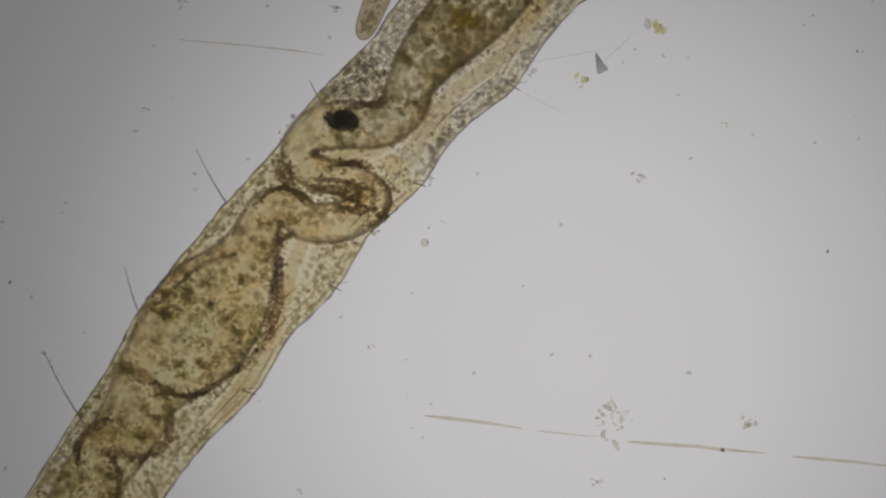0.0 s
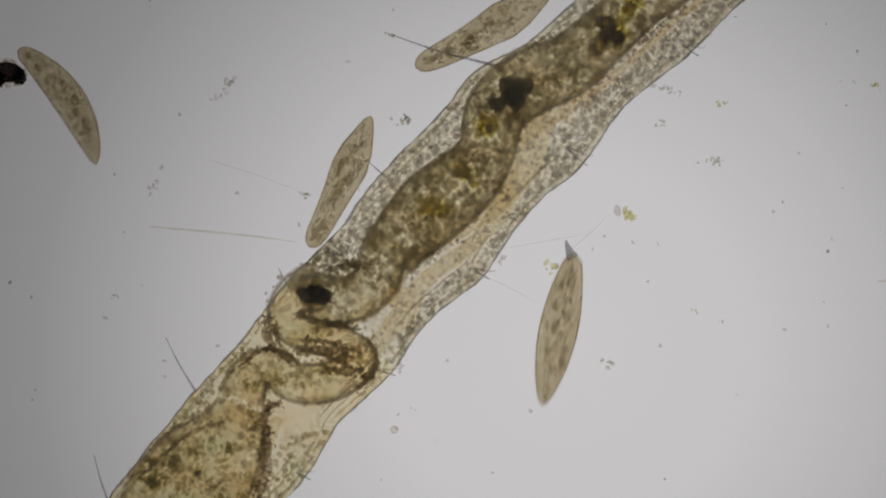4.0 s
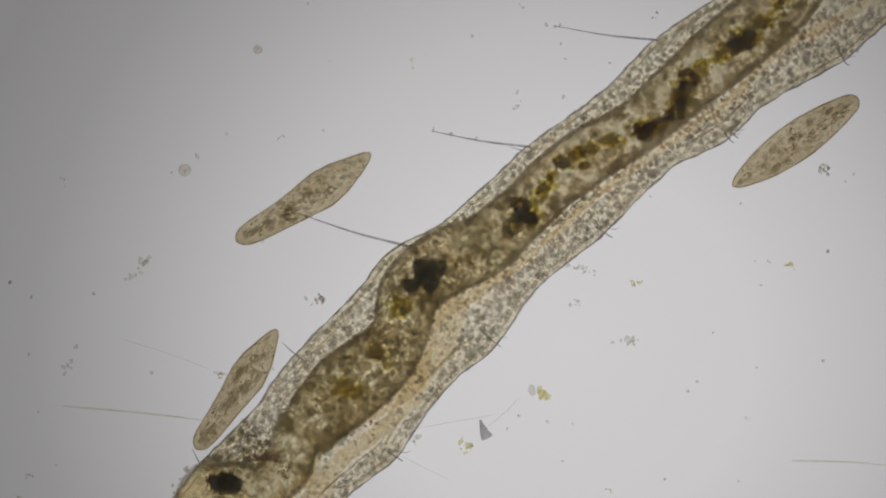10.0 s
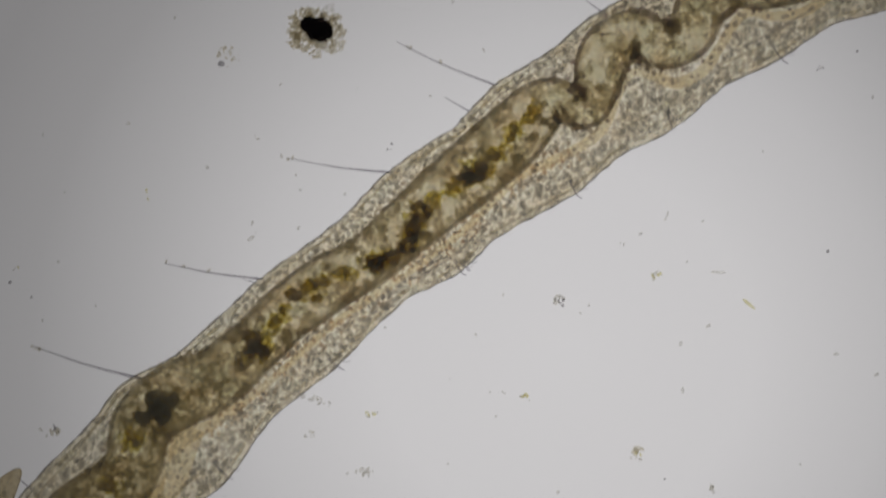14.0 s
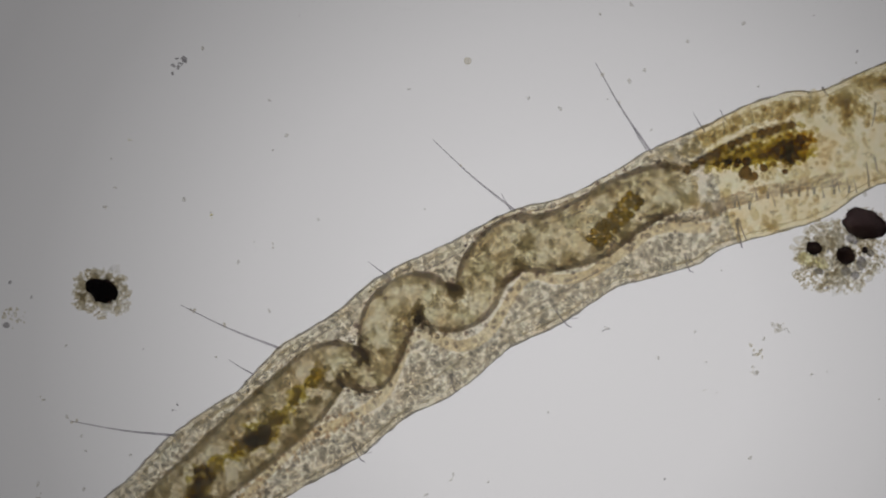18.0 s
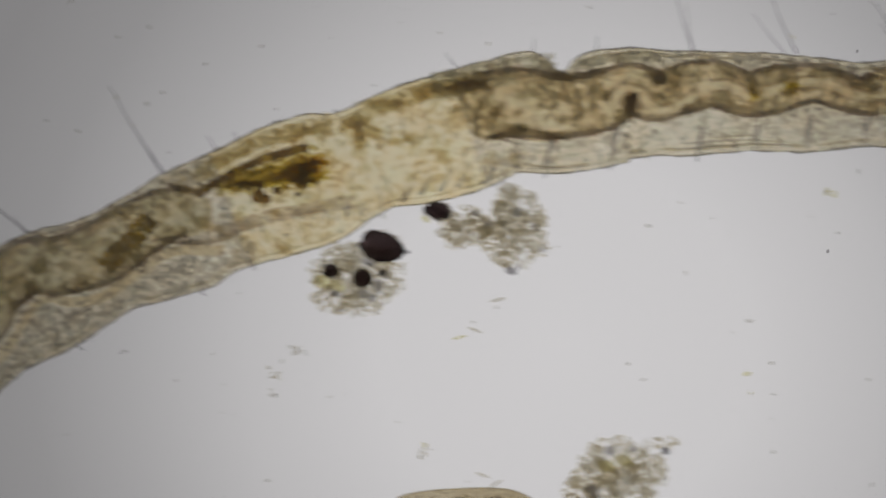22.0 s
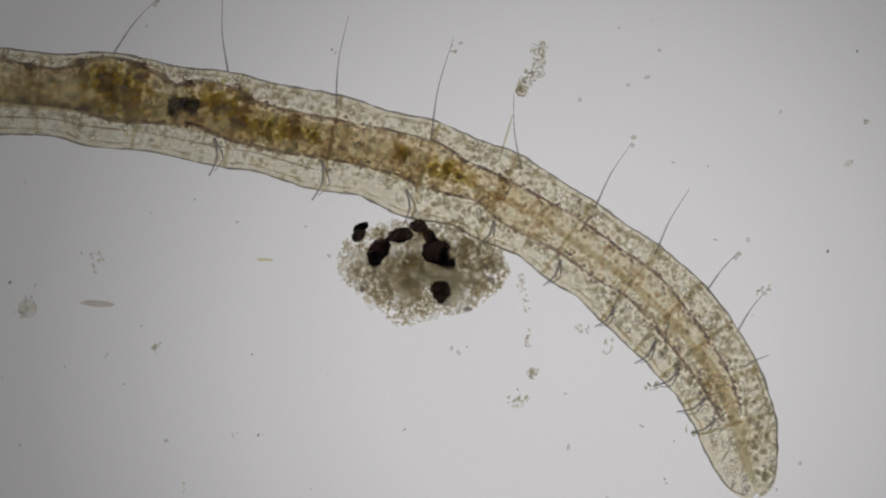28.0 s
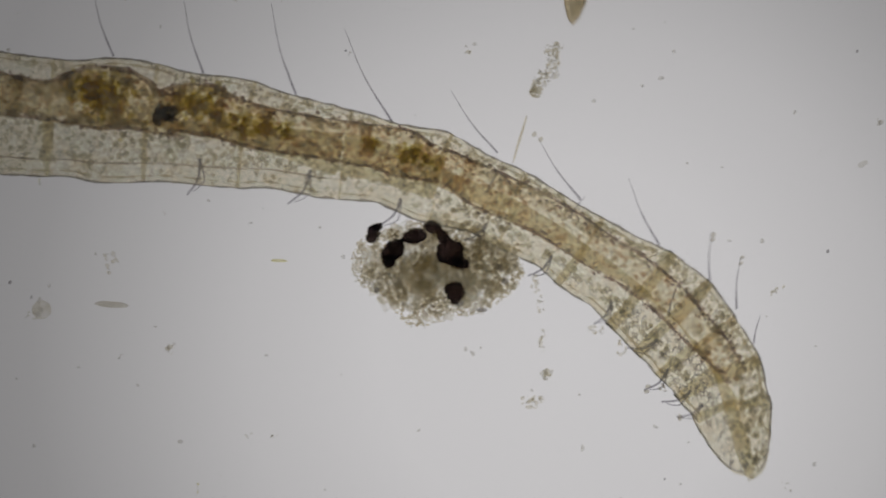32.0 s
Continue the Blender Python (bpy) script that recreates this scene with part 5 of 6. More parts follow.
    # long bristles of the hind end: base and tip at rest and at the late moments
    hairs = (
        ((200, 95, 275, 0), (235, 105, 172, 0), (180, 105, 150, 0), (177, 105, 148, 0), (174, 100, 143, 0)),
        ((400, 128, 391, -10), (390, 128, 343, 0), (345, 140, 298, 10), (340, 135, 298, 0), (332, 130, 298, 0)),
        ((590, 195, 612, 30), (562, 195, 528, 30), (520, 210, 473, 40), (510, 200, 472, 30), (495, 168, 455, 20)),
        ((757, 250, 797, 70), (717, 248, 715, 68), (690, 250, 644, 66), (680, 245, 651, 62), (664, 215, 600, 90))) + (
        ((916, 300, 903, 165), (870, 302, 838, 130), (842, 272, 806, 125), (840, 268, 804, 125), (850, 270, 776, 172)),
        ((1046, 368, 1112, 252), (1000, 370, 1000, 215), (983, 358, 950, 212), (985, 362, 942, 210), (996, 352, 938, 268)),
        ((1152, 450, 1212, 335), (1112, 452, 1116, 295), (1095, 418, 1097, 296), (1097, 418, 1085, 310), (1134, 432, 1083, 320)),
        ((1242, 515, 1302, 443), (1205, 512, 1230, 405), (1195, 495, 1188, 405), (1198, 502, 1188, 418), (1223, 500, 1227, 408))) + (
        ((1297, 585, 1350, 510), (1263, 588, 1300, 500), (1255, 592, 1262, 505), (1272, 592, 1275, 508), (1270, 545, 1276, 468)),
        ((1308, 648, 1353, 627), (1312, 645, 1332, 610), (1312, 662, 1316, 615), (1326, 664, 1331, 636), (1300, 605, 1308, 572)),
        ((885, 356, 912, 310), (850, 350, 880, 300), (825, 345, 850, 295), (820, 345, 845, 295), (830, 340, 858, 295)),
        ((1020, 410, 1050, 372), (985, 415, 1015, 380), (960, 390, 985, 355), (960, 390, 985, 358), (975, 385, 1000, 352))) + (
        ((1170, 605, 1182, 545), (1150, 600, 1165, 545), (1135, 580, 1150, 525), (1140, 590, 1155, 530), (1150, 560, 1165, 505)),
        # hooks on the lower side
        ((376, 245, 367, 312), (378, 265, 345, 328), (322, 285, 298, 345), (322, 280, 303, 343), (325, 280, 308, 330)),
        ((566, 285, 548, 355), (530, 300, 492, 352), (495, 302, 452, 360), (490, 308, 460, 365), (520, 300, 490, 345)),
        ((714, 335, 708, 400), (690, 355, 658, 392), (668, 350, 618, 395), (668, 348, 622, 398), (680, 350, 650, 385))) + (
        ((868, 390, 842, 432), (830, 402, 790, 422), (820, 400, 770, 415), (815, 395, 768, 412), (830, 395, 795, 420)),
        ((985, 458, 955, 505), (940, 468, 895, 488), (925, 452, 880, 478), (940, 450, 895, 478), (945, 450, 910, 480)),
        ((1080, 540, 1045, 578), (1040, 530, 990, 560), (1040, 505, 985, 552), (1050, 500, 1008, 540), (1050, 530, 1020, 570)),
        ((1152, 602, 1115, 642), (1130, 600, 1080, 612), (1140, 570, 1090, 602), (1150, 570, 1105, 610), (1130, 600, 1080, 612))) + (
        ((1195, 650, 1148, 682), (1195, 645, 1135, 672), (1210, 628, 1150, 660), (1220, 640, 1168, 668), (1150, 650, 1115, 680)),
        ((1240, 702, 1190, 727), (1235, 702, 1180, 718), (1250, 690, 1205, 712), (1260, 695, 1225, 735), (1190, 688, 1142, 706)),
        ((1258, 738, 1214, 764), (1255, 740, 1208, 762), (1262, 735, 1225, 765), (1290, 765, 1240, 778), (1210, 712, 1170, 732)),
    )
    for i, (rest, *late) in enumerate(hairs):
        def chord(row):
            return np.array((row[0] + 3602.5, row[1] - 1362.0)), np.array((row[2] + 3602.5, row[3] - 1362.0))
        a, b = chord(rest)
        base = P(a[0], a[1], WORM_Z)
        hook = i > 12
        bow = (b - a)[::-1] * np.array((-1, 1)) * (-0.04 if not hook else -0.14)
        shape = bristle([tuple(a), tuple((a + b) / 2 + bow), tuple(b)], 2.1 if not hook else 2.9, WORM_Z + 0.045, 0.25 if not hook else 0.5)
        ob = part("hook" if hook else "bristle", moved(shape, base), M_HAIR, WORM)
        ob.location = base
        if i in (0, 5, 7, 8, 22, 20):
            for _ in range(2):
                crumb = Shape()
                q = a + (b - a) * dice.uniform(0.85, 1.05)
                ball(crumb, q[0] + dice.uniform(-5, 5), q[1] + dice.uniform(-5, 5), WORM_Z + 0.045, 5, 4, 3, 0, 0.5, i, fine=7)
                part("crumb", moved(crumb, base), M_GRAIN, ob)
        rows = []
        for t, row in zip(LATE, late):
            c, d = chord(row)
            turn = math.degrees(math.atan2(-(d - c)[1], (d - c)[0]) - math.atan2(-(b - a)[1], (b - a)[0]))
            rows.append((t, pose(c[0] / 1000, -c[1] / 1000, WORM_Z, 0, 0, (turn + 180) % 360 - 180)))
        KEYED.append((ob, still_then(base, rows)))
        if hook:
            # a second, finer bristle of the same bundle
            twin = part("hook", moved(bristle([tuple(a), tuple((a + b) / 2 + bow * 2.2), tuple(a + (b - a) * 0.86 + bow * 0.8)], 2.0, WORM_Z + 0.04, 0.4), base), M_HAIR, WORM)
            twin.location = base
            KEYED.append((twin, still_then(base, rows)))


make_hind_end()


# ---- what lies on the slide ----
def lump(shape, x, y, r, rnd, z=None, flat=0.5, long=1.4):
    ball(shape, x, y, max(0.004, r * flat / 1000) if z is None else z, r * rnd.uniform(0.9, long), r * rnd.uniform(0.6, 1.0), r * flat, rnd.random() * 3.1, 0.85, x * 0.7 + y, fine=9)


def crumb_thing(x, y, size, material, label, seed, pieces=6, long=1.5, turn=None):
    """A small heap of uneven lumps."""
    rnd = random.Random(seed)
    lean = rnd.random() * 3.1 if turn is None else turn
    ob = thing("crumb", P(x, y, 0.0), label, "crumb", "crumbs on the slide")
    for _ in range(pieces):
        along, off = rnd.gauss(0, 0.36) * size * long, rnd.gauss(0, 0.3) * size
        shape = Shape()
        lump(shape, along * math.cos(lean) - off * math.sin(lean), along * math.sin(lean) + off * math.cos(lean), size * rnd.uniform(0.14, 0.36), rnd)
        part("flake", shape, material if rnd.random() < 0.75 else M_SPECK, ob)
    return ob


def clump(x, y, rx, ry, count, label, seed, grains=(), wild=0.4, tint=None):
    """A heap of fluffy detritus with larger dark grains in it; grains are x, y, half sizes, turn and material."""
    rnd = random.Random(seed)
    ob = thing("detritus_clump", P(x, y, 0.0), label, "detritus")
    fluff, specks, dots = Shape(), Shape(), Shape()
    tries = 0
    made = 0
    if rx > 50:
        count = int(count * (4.0 if rx > 120 else 2.8))
        for _ in range(110):
            a, r = rnd.random() * 2 * math.pi, math.sqrt(rnd.random()) * 0.78
            lump(fluff, math.cos(a) * r * rx, math.sin(a) * r * ry, rnd.uniform(0.05, 0.13) * min(rx, ry), rnd, z=0.012, flat=0.15)
    if rx > 50:
        film = Shape()
        for _ in range(14 if rx < 110 else 60):
            a, r = rnd.random() * 2 * math.pi, math.sqrt(rnd.random()) * (0.55 if rx < 110 else 0.66)
            lump(film, math.cos(a) * r * rx, math.sin(a) * r * ry, rnd.uniform(0.2, 0.36) * min(rx, ry), rnd, z=0.010, flat=0.1)
        part("film", film, M_FILM, ob, "thin tan film", kind="stuff")
    while made < count and tries < count * 6:
        tries += 1
        a, r = rnd.random() * 2 * math.pi, math.sqrt(rnd.random())
        px, py = math.cos(a) * r * rx, math.sin(a) * r * ry
        edge = 0.82 + wild * noise.noise((math.cos(a) * 1.6 + seed, math.sin(a) * 1.6, seed * 0.3))
        if r > edge or noise.noise((px * 0.03 + seed, py * 0.03, 1.0)) < -0.34:
            continue
        made += 1
        pick = rnd.random()
        if pick < 0.46:
            lump(fluff, px, py, rnd.uniform(1.4, 4.2), rnd, z=rnd.uniform(0.006, 0.03))
        elif pick < 0.98:
            lump(specks, px, py, rnd.uniform(1.0, 2.8), rnd, z=rnd.uniform(0.015, 0.04))
        else:
            ring(dots, px, py, rnd.uniform(0.02, 0.045), rnd.uniform(1.6, 3.0), 0.8)
    part("fluff", fluff, tint or M_FLUFF, ob, "pale yellowish fluff", kind="stuff")
    faint = rx < 30
    part("grit", specks, M_SPECK if faint else M_GRIT, ob, "fine brown grains", kind="stuff")
    part("cell_froth", dots, M_PALECELL if faint else M_CELL, ob, "small ringed cells", kind="stuff")
    for i, (gx, gy, gr, gs, turn, material, grain_label) in enumerate(grains):
        shape = Shape()
        if material is M_SOOT:
            ball(shape, gx - x, gy - y, 0.03, gr * 0.97, gs * 0.97, min(gr, gs) * 0.7, turn, 0.35, seed + i * 1.3, fine=30)
            fuzz = Shape()
            for _ in range(int(26 + gr * 3.0)):
                a, q, r = rnd.uniform(0, 2 * math.pi), rnd.gauss(0.97, 0.06), rnd.uniform(0.8, 1.9)
                u, v = math.cos(a) * q * gr, math.sin(a) * q * gs
                ball(fuzz, gx - x + u * math.cos(turn) - v * math.sin(turn), gy - y + u * math.sin(turn) + v * math.cos(turn), 0.03, r * 1.3, r, r * 0.6, rnd.random() * 3, 0.5, r, fine=7)
            part("grain_fuzz", fuzz, M_FOLD, ob, "dark brown fuzz round the grain", kind="stuff")
        else:
            ball(shape, gx - x, gy - y, 0.03, gr, gs, min(gr, gs) * 0.8, turn, 0.3, seed + i * 1.3, fine=20)
        part("grain", shape, material, ob, grain_label)
    return ob


def make_detritus():
    black, olive, slate, brown = (M_SOOT, "black rounded grain"), (M_ALGA, "olive algal grain"), (M_BLUEGREY, "slate-grey grain"), (M_GRAIN, "brown grain")
    clump(2544, -896, 108, 74, 400, "fluffy brown detritus clump with a large black ball", 3, [
        (2590, -952, 38, 27, 0.15, *black), (2556, -896, 17, 16, 0, *black), (2568, -924, 11, 8, 0.5, *slate), (2500, -908, 14, 12, 0.4, *black),
        (2512, -882, 14, 10, 0.6, *olive), (2556, -868, 9, 8, 0, *slate), (2584, -882, 9, 12, 0, *slate), (2508, -868, 9, 6, 0.2, *slate), (2600, -900, 7, 7, 0, *slate), (2635, -942, 5, 4, 0, *slate), (2486, -890, 16, 12, 0.3, *olive), (2524, -838, 3, 3, 0, *slate), (2572, -860, 8, 7, 0, *slate), (2590, -905, 5, 5, 0, *black)])
    clump(2740, -985, 62, 42, 150, "loose pale detritus with a black oval grain below the worm", 4, [(2690, -1015, 25, 16, 0.15, *black), (2668, -1000, 8, 5, 0.8, *olive), (2756, -1010, 8, 5, 0.3, *slate), (2778, -990, 10, 5, -0.7, *slate), (2700, -976, 16, 9, 0, *brown)])
    clump(2828, -985, 68, 92, 320, "pale crumbly flake hanging below the worm", 5, [(2815, -1052, 18, 14, 0, *brown), (2830, -1012, 7, 9, 0, *slate), (2862, -985, 5, 8, 0.2, *slate), (2832, -915, 3, 6, 0.2, *slate), (2820, -908, 10, 7, 0.3, *slate), (2875, -945, 5, 4, 0, *slate)])
    clump(3010, -545, 108, 78, 420, "ragged olive-brown detritus flake on the slide", 6, [(2995, -590, 9, 9, 0, *slate), (3036, -592, 6, 6, 0, *slate), (2962, -520, 12, 10, 0, *slate), (3020, -572, 14, 10, 0.3, *olive), (2990, -562, 16, 10, 0.3, *olive), (3094, -588, 7, 6, 0, *slate), (2970, -505, 8, 8, 0, *slate), (3004, -515, 10, 8, 0, *brown), (3030, -540, 12, 9, 0, *brown)])
    clump(3095, -604, 40, 16, 60, "thin pale wisp of detritus", 16, [(3092, -592, 6, 5, 0, *slate)])
    clump(4343, -888, 163, 108, 800, "round fluffy clump holding a chain of black grains", 7, [
        (4232, -950, 11, 17, 0.3, *black), (4240, -962, 9, 6, -0.5, *black), (4268, -920, 17, 24, 0.7, *black), (4260, -902, 12, 12, 0, *black), (4306, -946, 22, 13, -0.15, *black), (4338, -962, 16, 11, 0.2, *black), (4356, -945, 10, 14, -0.6, *black),
        (4370, -918, 26, 24, 0.5, *black), (4388, -898, 15, 12, 0.4, *black), (4376, -846, 18, 19, 0, *black), (4352, -820, 16, 9, -0.4, *brown), (4386, -826, 8, 6, 0, *slate), (4425, -815, 10, 4, 0, *slate), (4466, -866, 6, 6, 0, *slate), (4456, -890, 8, 6, 0.5, *slate), (4238, -850, 5, 5, 0, *slate), (4246, -832, 8, 5, 0.8, *brown)], wild=0.25)
    clump(4450, -890, 55, 66, 80, "thin pale fringe of detritus", 8, [])
    clump(1236, -832, 64, 54, 200, "black square crumb in a fuzzy pale halo", 9, [(1238, -834, 26, 20, 0.1, *black), (1228, -838, 18, 16, 0.3, *black), (1248, -828, 17, 18, 0.1, *black)])
    clump(1082, -785, 30, 24, 26, "fuzzy pale flake on the slide", 10, [(1068, -772, 6, 5, 0, *slate)])
    clump(1085, 745, 36, 44, 50, "jagged pale flake across a thread", 11, [(1075, 722, 10, 4, 0.5, *brown), (1068, 768, 4, 8, 0.3, *brown), (1090, 788, 4, 11, -0.5, *brown)])
    clump(62, -205, 42, 36, 120, "black fuzzy crumb at the feeding ciliate's mouth", 12, [(66, -205, 28, 18, 0.2, *black), (48, -192, 14, 14, 0, *black), (88, -196, 12, 14, 0.5, *black)])
    for i, (x, y, rx, ry) in enumerate(((4558, -1272, 20, 18), (4548, -1246, 16, 18), (4530, -1222, 14, 16), (4518, -1200, 9, 14))):
        clump(x, y, rx * 1.25, ry * 1.25, 60, "wispy brown detritus caught on a bristle", 30 + i, [(x - 6 + 3 * i, y - 4, 3, 4, 0.2, *brown)])
    for i, (x, y, rx, ry) in enumerate(((4520, -865, 10, 26), (4530, -820, 8, 24), (4532, -765, 8, 30), (4540, -702, 8, 10), (4628, -782, 22, 14), (4676, -750, 15, 18), (4515, -650, 26, 16), (3767, -902, 13, 26), (3625, -805, 14, 10), (4400, -1276, 6, 12), (3872, -748, 9, 14))):
        clump(x, y, rx, ry, max(9, int(rx * ry / 16)), "thin wisp of pale detritus on the slide", 40 + i)


make_detritus()


def make_crumbs():
    rows = (
        (1132, 310, 13, M_GRAIN, "brown crumb of three grains"), (660, 613, 9, M_GRAIN, "small grey-brown grain"), (1165, 45, 22, M_ALGA, "yellow-green algal crumb"), (1028, 145, 15, M_ALGA, "yellowish crumb"), (1330, 750, 20, M_GRAIN, "jagged brown flake"), (1278, 803, 9, M_BLUEGREY, "dark grain on a thread"), (345, 335, 7, M_ALGA, "small olive grain"), (940, 128, 12, M_SPECK, "pale crumb beside the worm"), (760, 320, 12, M_SPECK, "pale yellow crumb beside the worm"), (785, 396, 9, M_SPECK, "pale pinkish speck"), (752, 430, 8, M_CELL, "clear round cell"), (1285, 220, 8, M_ALGA, "faint yellowish speck"), (1220, 665, 9, M_SPECK, "faint pale speck"), (1055, 855, 14, M_SPECK, "pale flake"), (590, 10, 14, M_GRAIN, "thin dark flake"), (250, 192, 6, M_GRAIN, "small dark speck"), (1530, 92, 7, M_SPECK, "faint speck"), (1335, 238, 7, M_ALGA, "faint yellow speck"),
        (461, -186, 16, M_SPECK, "thin grey-brown flake"), (440, -160, 12, M_SPECK, "pale flake"), (326, -6, 13, M_SPECK, "pale grey flake"), (257, 193, 7, M_GRAIN, "small grey grain"), (368, -128, 8, M_ALGA, "faint olive speck"), (1323, -45, 12, M_SPECK, "faint pale flake"), (1335, -150, 10, M_ALGA, "thin yellow flake"), (768, -115, 14, M_GRAIN, "chain of dark specks"), (770, -122, 9, M_BLUEGREY, "dark specks"), (1250, -170, 11, M_SPECK, "grey crumb by the worm"), (1225, -115, 13, M_SPECK, "pale flake by the worm")) + ((1202, 166, 4, M_GRAIN, "tiny grey grain"), (1222, 100, 5, M_GRAIN, "small grey grain"),
        (531, -350, 13, M_CELL, "clear round cell"), (315, -330, 6, M_ALGA, "tiny olive speck"), (935, -540, 9, M_ALGA, "faint olive speck"), (1123, -464, 8, M_SPECK, "pale speck"), (702, -408, 9, M_ALGA, "small yellow speck"), (605, -410, 7, M_ALGA, "faint yellow speck"), (1558, -190, 9, M_SPECK, "pale speck"), (1670, -350, 13, M_BLUEGREY, "thin grey flake"), (1610, -180, 10, M_ALGA, "thin yellowish flake"),
        (1837, -399, 11, M_ALGA, "dark green grain"), (1838, -400, 7, M_BLUEGREY, "dark grain"), (1808, -84, 17, M_GRAIN, "ragged brown-green crumb"), (1812, -80, 9, M_ALGA, "green crumb"), (661, -564, 9, M_CELL, "clear cell with a dark edge"), (1369, -627, 9, M_BLUEGREY, "dark angular grain"), (1130, -640, 7, M_GRAIN, "small brown speck"), (902, -668, 6, M_GRAIN, "small grey speck"), (1125, -463, 9, M_SPECK, "faint brown speck"), (1230, -180, 14, M_SPECK, "grey wisp by the worm"), (1668, -352, 11, M_SPECK, "pale flake"), (1950, -402, 12, M_SPECK, "pale rod"), (2005, -345, 13, M_ALGA, "thin yellow rod"), (1320, -50, 12, M_SPECK, "faint flake"), (1780, -453, 6, M_GRAIN, "tiny grain"), (1857, -497, 8, M_SPECK, "faint speck"), (1005, 15, 10, M_SPECK, "pale speck"), (1940, -20, 10, M_SPECK, "pale speck"),
        (1372, -1236, 16, M_BLUEGREY, "dark insect-like flake")) + ((1886, -1241, 7, M_CELL, "small round cell"), (1245, -980, 8, M_SPECK, "faint speck"), (1430, -965, 7, M_ALGA, "small olive speck"), (1286, -1100, 6, M_ALGA, "yellow speck"), (1540, -910, 9, M_SPECK, "pale speck"), (2130, -765, 7, M_BLUEGREY, "small slate grain"), (2438, -765, 14, M_SPECK, "faint brown wisp"), (2398, -722, 12, M_GRAIN, "brown angular flake"), (2395, -690, 10, M_SPECK, "pale wisp"), (2728, -790, 11, M_ALGA, "thin yellowish rod"), (2770, -545, 11, M_GRAIN, "short brown rod"), (2310, -660, 6, M_SPECK, "faint speck"),
        (2661, -582, 12, M_GRAIN, "brown-yellow grain"), (2664, -595, 10, M_ALGA, "yellow crumb"), (2796, -857, 12, M_GRAIN, "thin grey rod"), (2756, -803, 12, M_GRAIN, "pale rod"), (2793, -530, 11, M_GRAIN, "short grey rod"), (2441, -768, 13, M_SPECK, "pale brown wisp"), (2131, -766, 6, M_BLUEGREY, "small dark grain"), (3239, -725, 10, M_ALGA, "yellow oval cell"), (3249, -692, 9, M_ALGA, "yellow round cell"), (3384, -1048, 14, M_ALGA, "yellow-brown crumb"), (3355, -1005, 6, M_SPECK, "faint speck"), (3210, -972, 5, M_SPECK, "faint speck"),
        (3862, -985, 6, M_GRAIN, "small grey grain"), (3643, -815, 20, M_CELL, "clear round cell with a grainy edge"), (3767, -824, 26, M_GRAIN, "pale brown spindle flake"), (4065, -902, 13, M_ALGA, "thin yellow rod"), (3565, -860, 6, M_SPECK, "faint speck"), (3640, -1040, 7, M_ALGA, "faint yellow speck")) + ((3868, -745, 9, M_GRAIN, "grey crumb"), (3782, -730, 7, M_GRAIN, "small grey-brown grain"), (4007, -592, 9, M_SPECK, "pale speck"), (4055, -590, 8, M_SPECK, "pale speck"), (4535, -702, 12, M_GRAIN, "brown-green crumb"), (4945, -848, 11, M_GRAIN, "brown crumb at a bristle tip"), (5102, -1074, 14, M_CELL, "clear oval cell"), (4187, -1272, 8, M_BLUEGREY, "dark grain beside the worm"), (3920, -500, 8, M_ALGA, "small yellow speck"), (4748, -678, 13, M_GRAIN, "brown crumb below the tail"), (4816, -600, 9, M_GRAIN, "brown crumb at a hook"), (5130, -1150, 12, M_SPECK, "faint speck"), (3790, -1370, 10, M_GRAIN, "brown crumb above the worm"), (3990, -1370, 10, M_GRAIN, "round brown crumb above the worm"), (3318, -1322, 8, M_ALGA, "yellow grain on a bristle"), (3460, -1388, 9, M_SPECK, "pale speck"), (4965, -505, 9, M_SPECK, "pale crumb at the tail tip"),
    )
    shapes = {M_CELL: 1}
    for i, (x, y, size, material, label) in enumerate(rows):
        words = label if len(label.split()) > 3 else label + " lying on the slide"
        if any(word in label for word in ("rod", "spindle", "oval")):
            rod = thing("rod", P(x, y, 0.0), words, "crumb", "crumbs on the slide")
            shape = Shape()
            lean = -0.6 + 1.3 * ((i * 7) % 5) / 4 if "spindle" not in label else 0.06
            reach = size * (0.7 if "oval" in label else 1.15)
            tube(shape, [(u * reach * math.cos(lean), u * reach * math.sin(lean), max(0.6, size * (0.42 if "oval" in label else 0.24) * math.sqrt(1 - u * u * 0.97))) for u in np.linspace(-1, 1, 12)], 0.6, 0.006, sides=9, rough=0.6, seed=i)
            part("body", shape, M_SPECK if material in shapes else material, rod)
            continue
        ob = crumb_thing(x, y, size * 0.8 if material in shapes else size, M_SPECK if material in shapes else material, words, 100 + i, pieces=3 if size < 10 or material in shapes else 7)
        if material in shapes:
            shape = Shape()
            ring(shape, 0, 0, 0.008, size * 0.8, 1.3, sides=18)
            ball(shape, 0, 0, 0.006, size * 0.8, size * 0.75, 2.0, 0.3, 0.2, size, fine=12)
            part("cell_rim", shape, M_CLOUD, ob, "round cell rim")
    # the slate wedge
    for x, y, turn in ((1063, 110, 1.1),):
        ob = thing("shard", P(x, y, 0.0), "slate-grey pointed shard lying on the slide", "shard")
        shape = Shape()
        tube(shape, [(-7, -17, 1.2), (-4, -7, 4), (0, 4, 7.5), (3, 11, 11), (5, 15, 12), (6, 17, 8)], 0.5, 0.008, sides=10, rough=0.4)
        part("body", shape, M_BLUEGREY, ob)
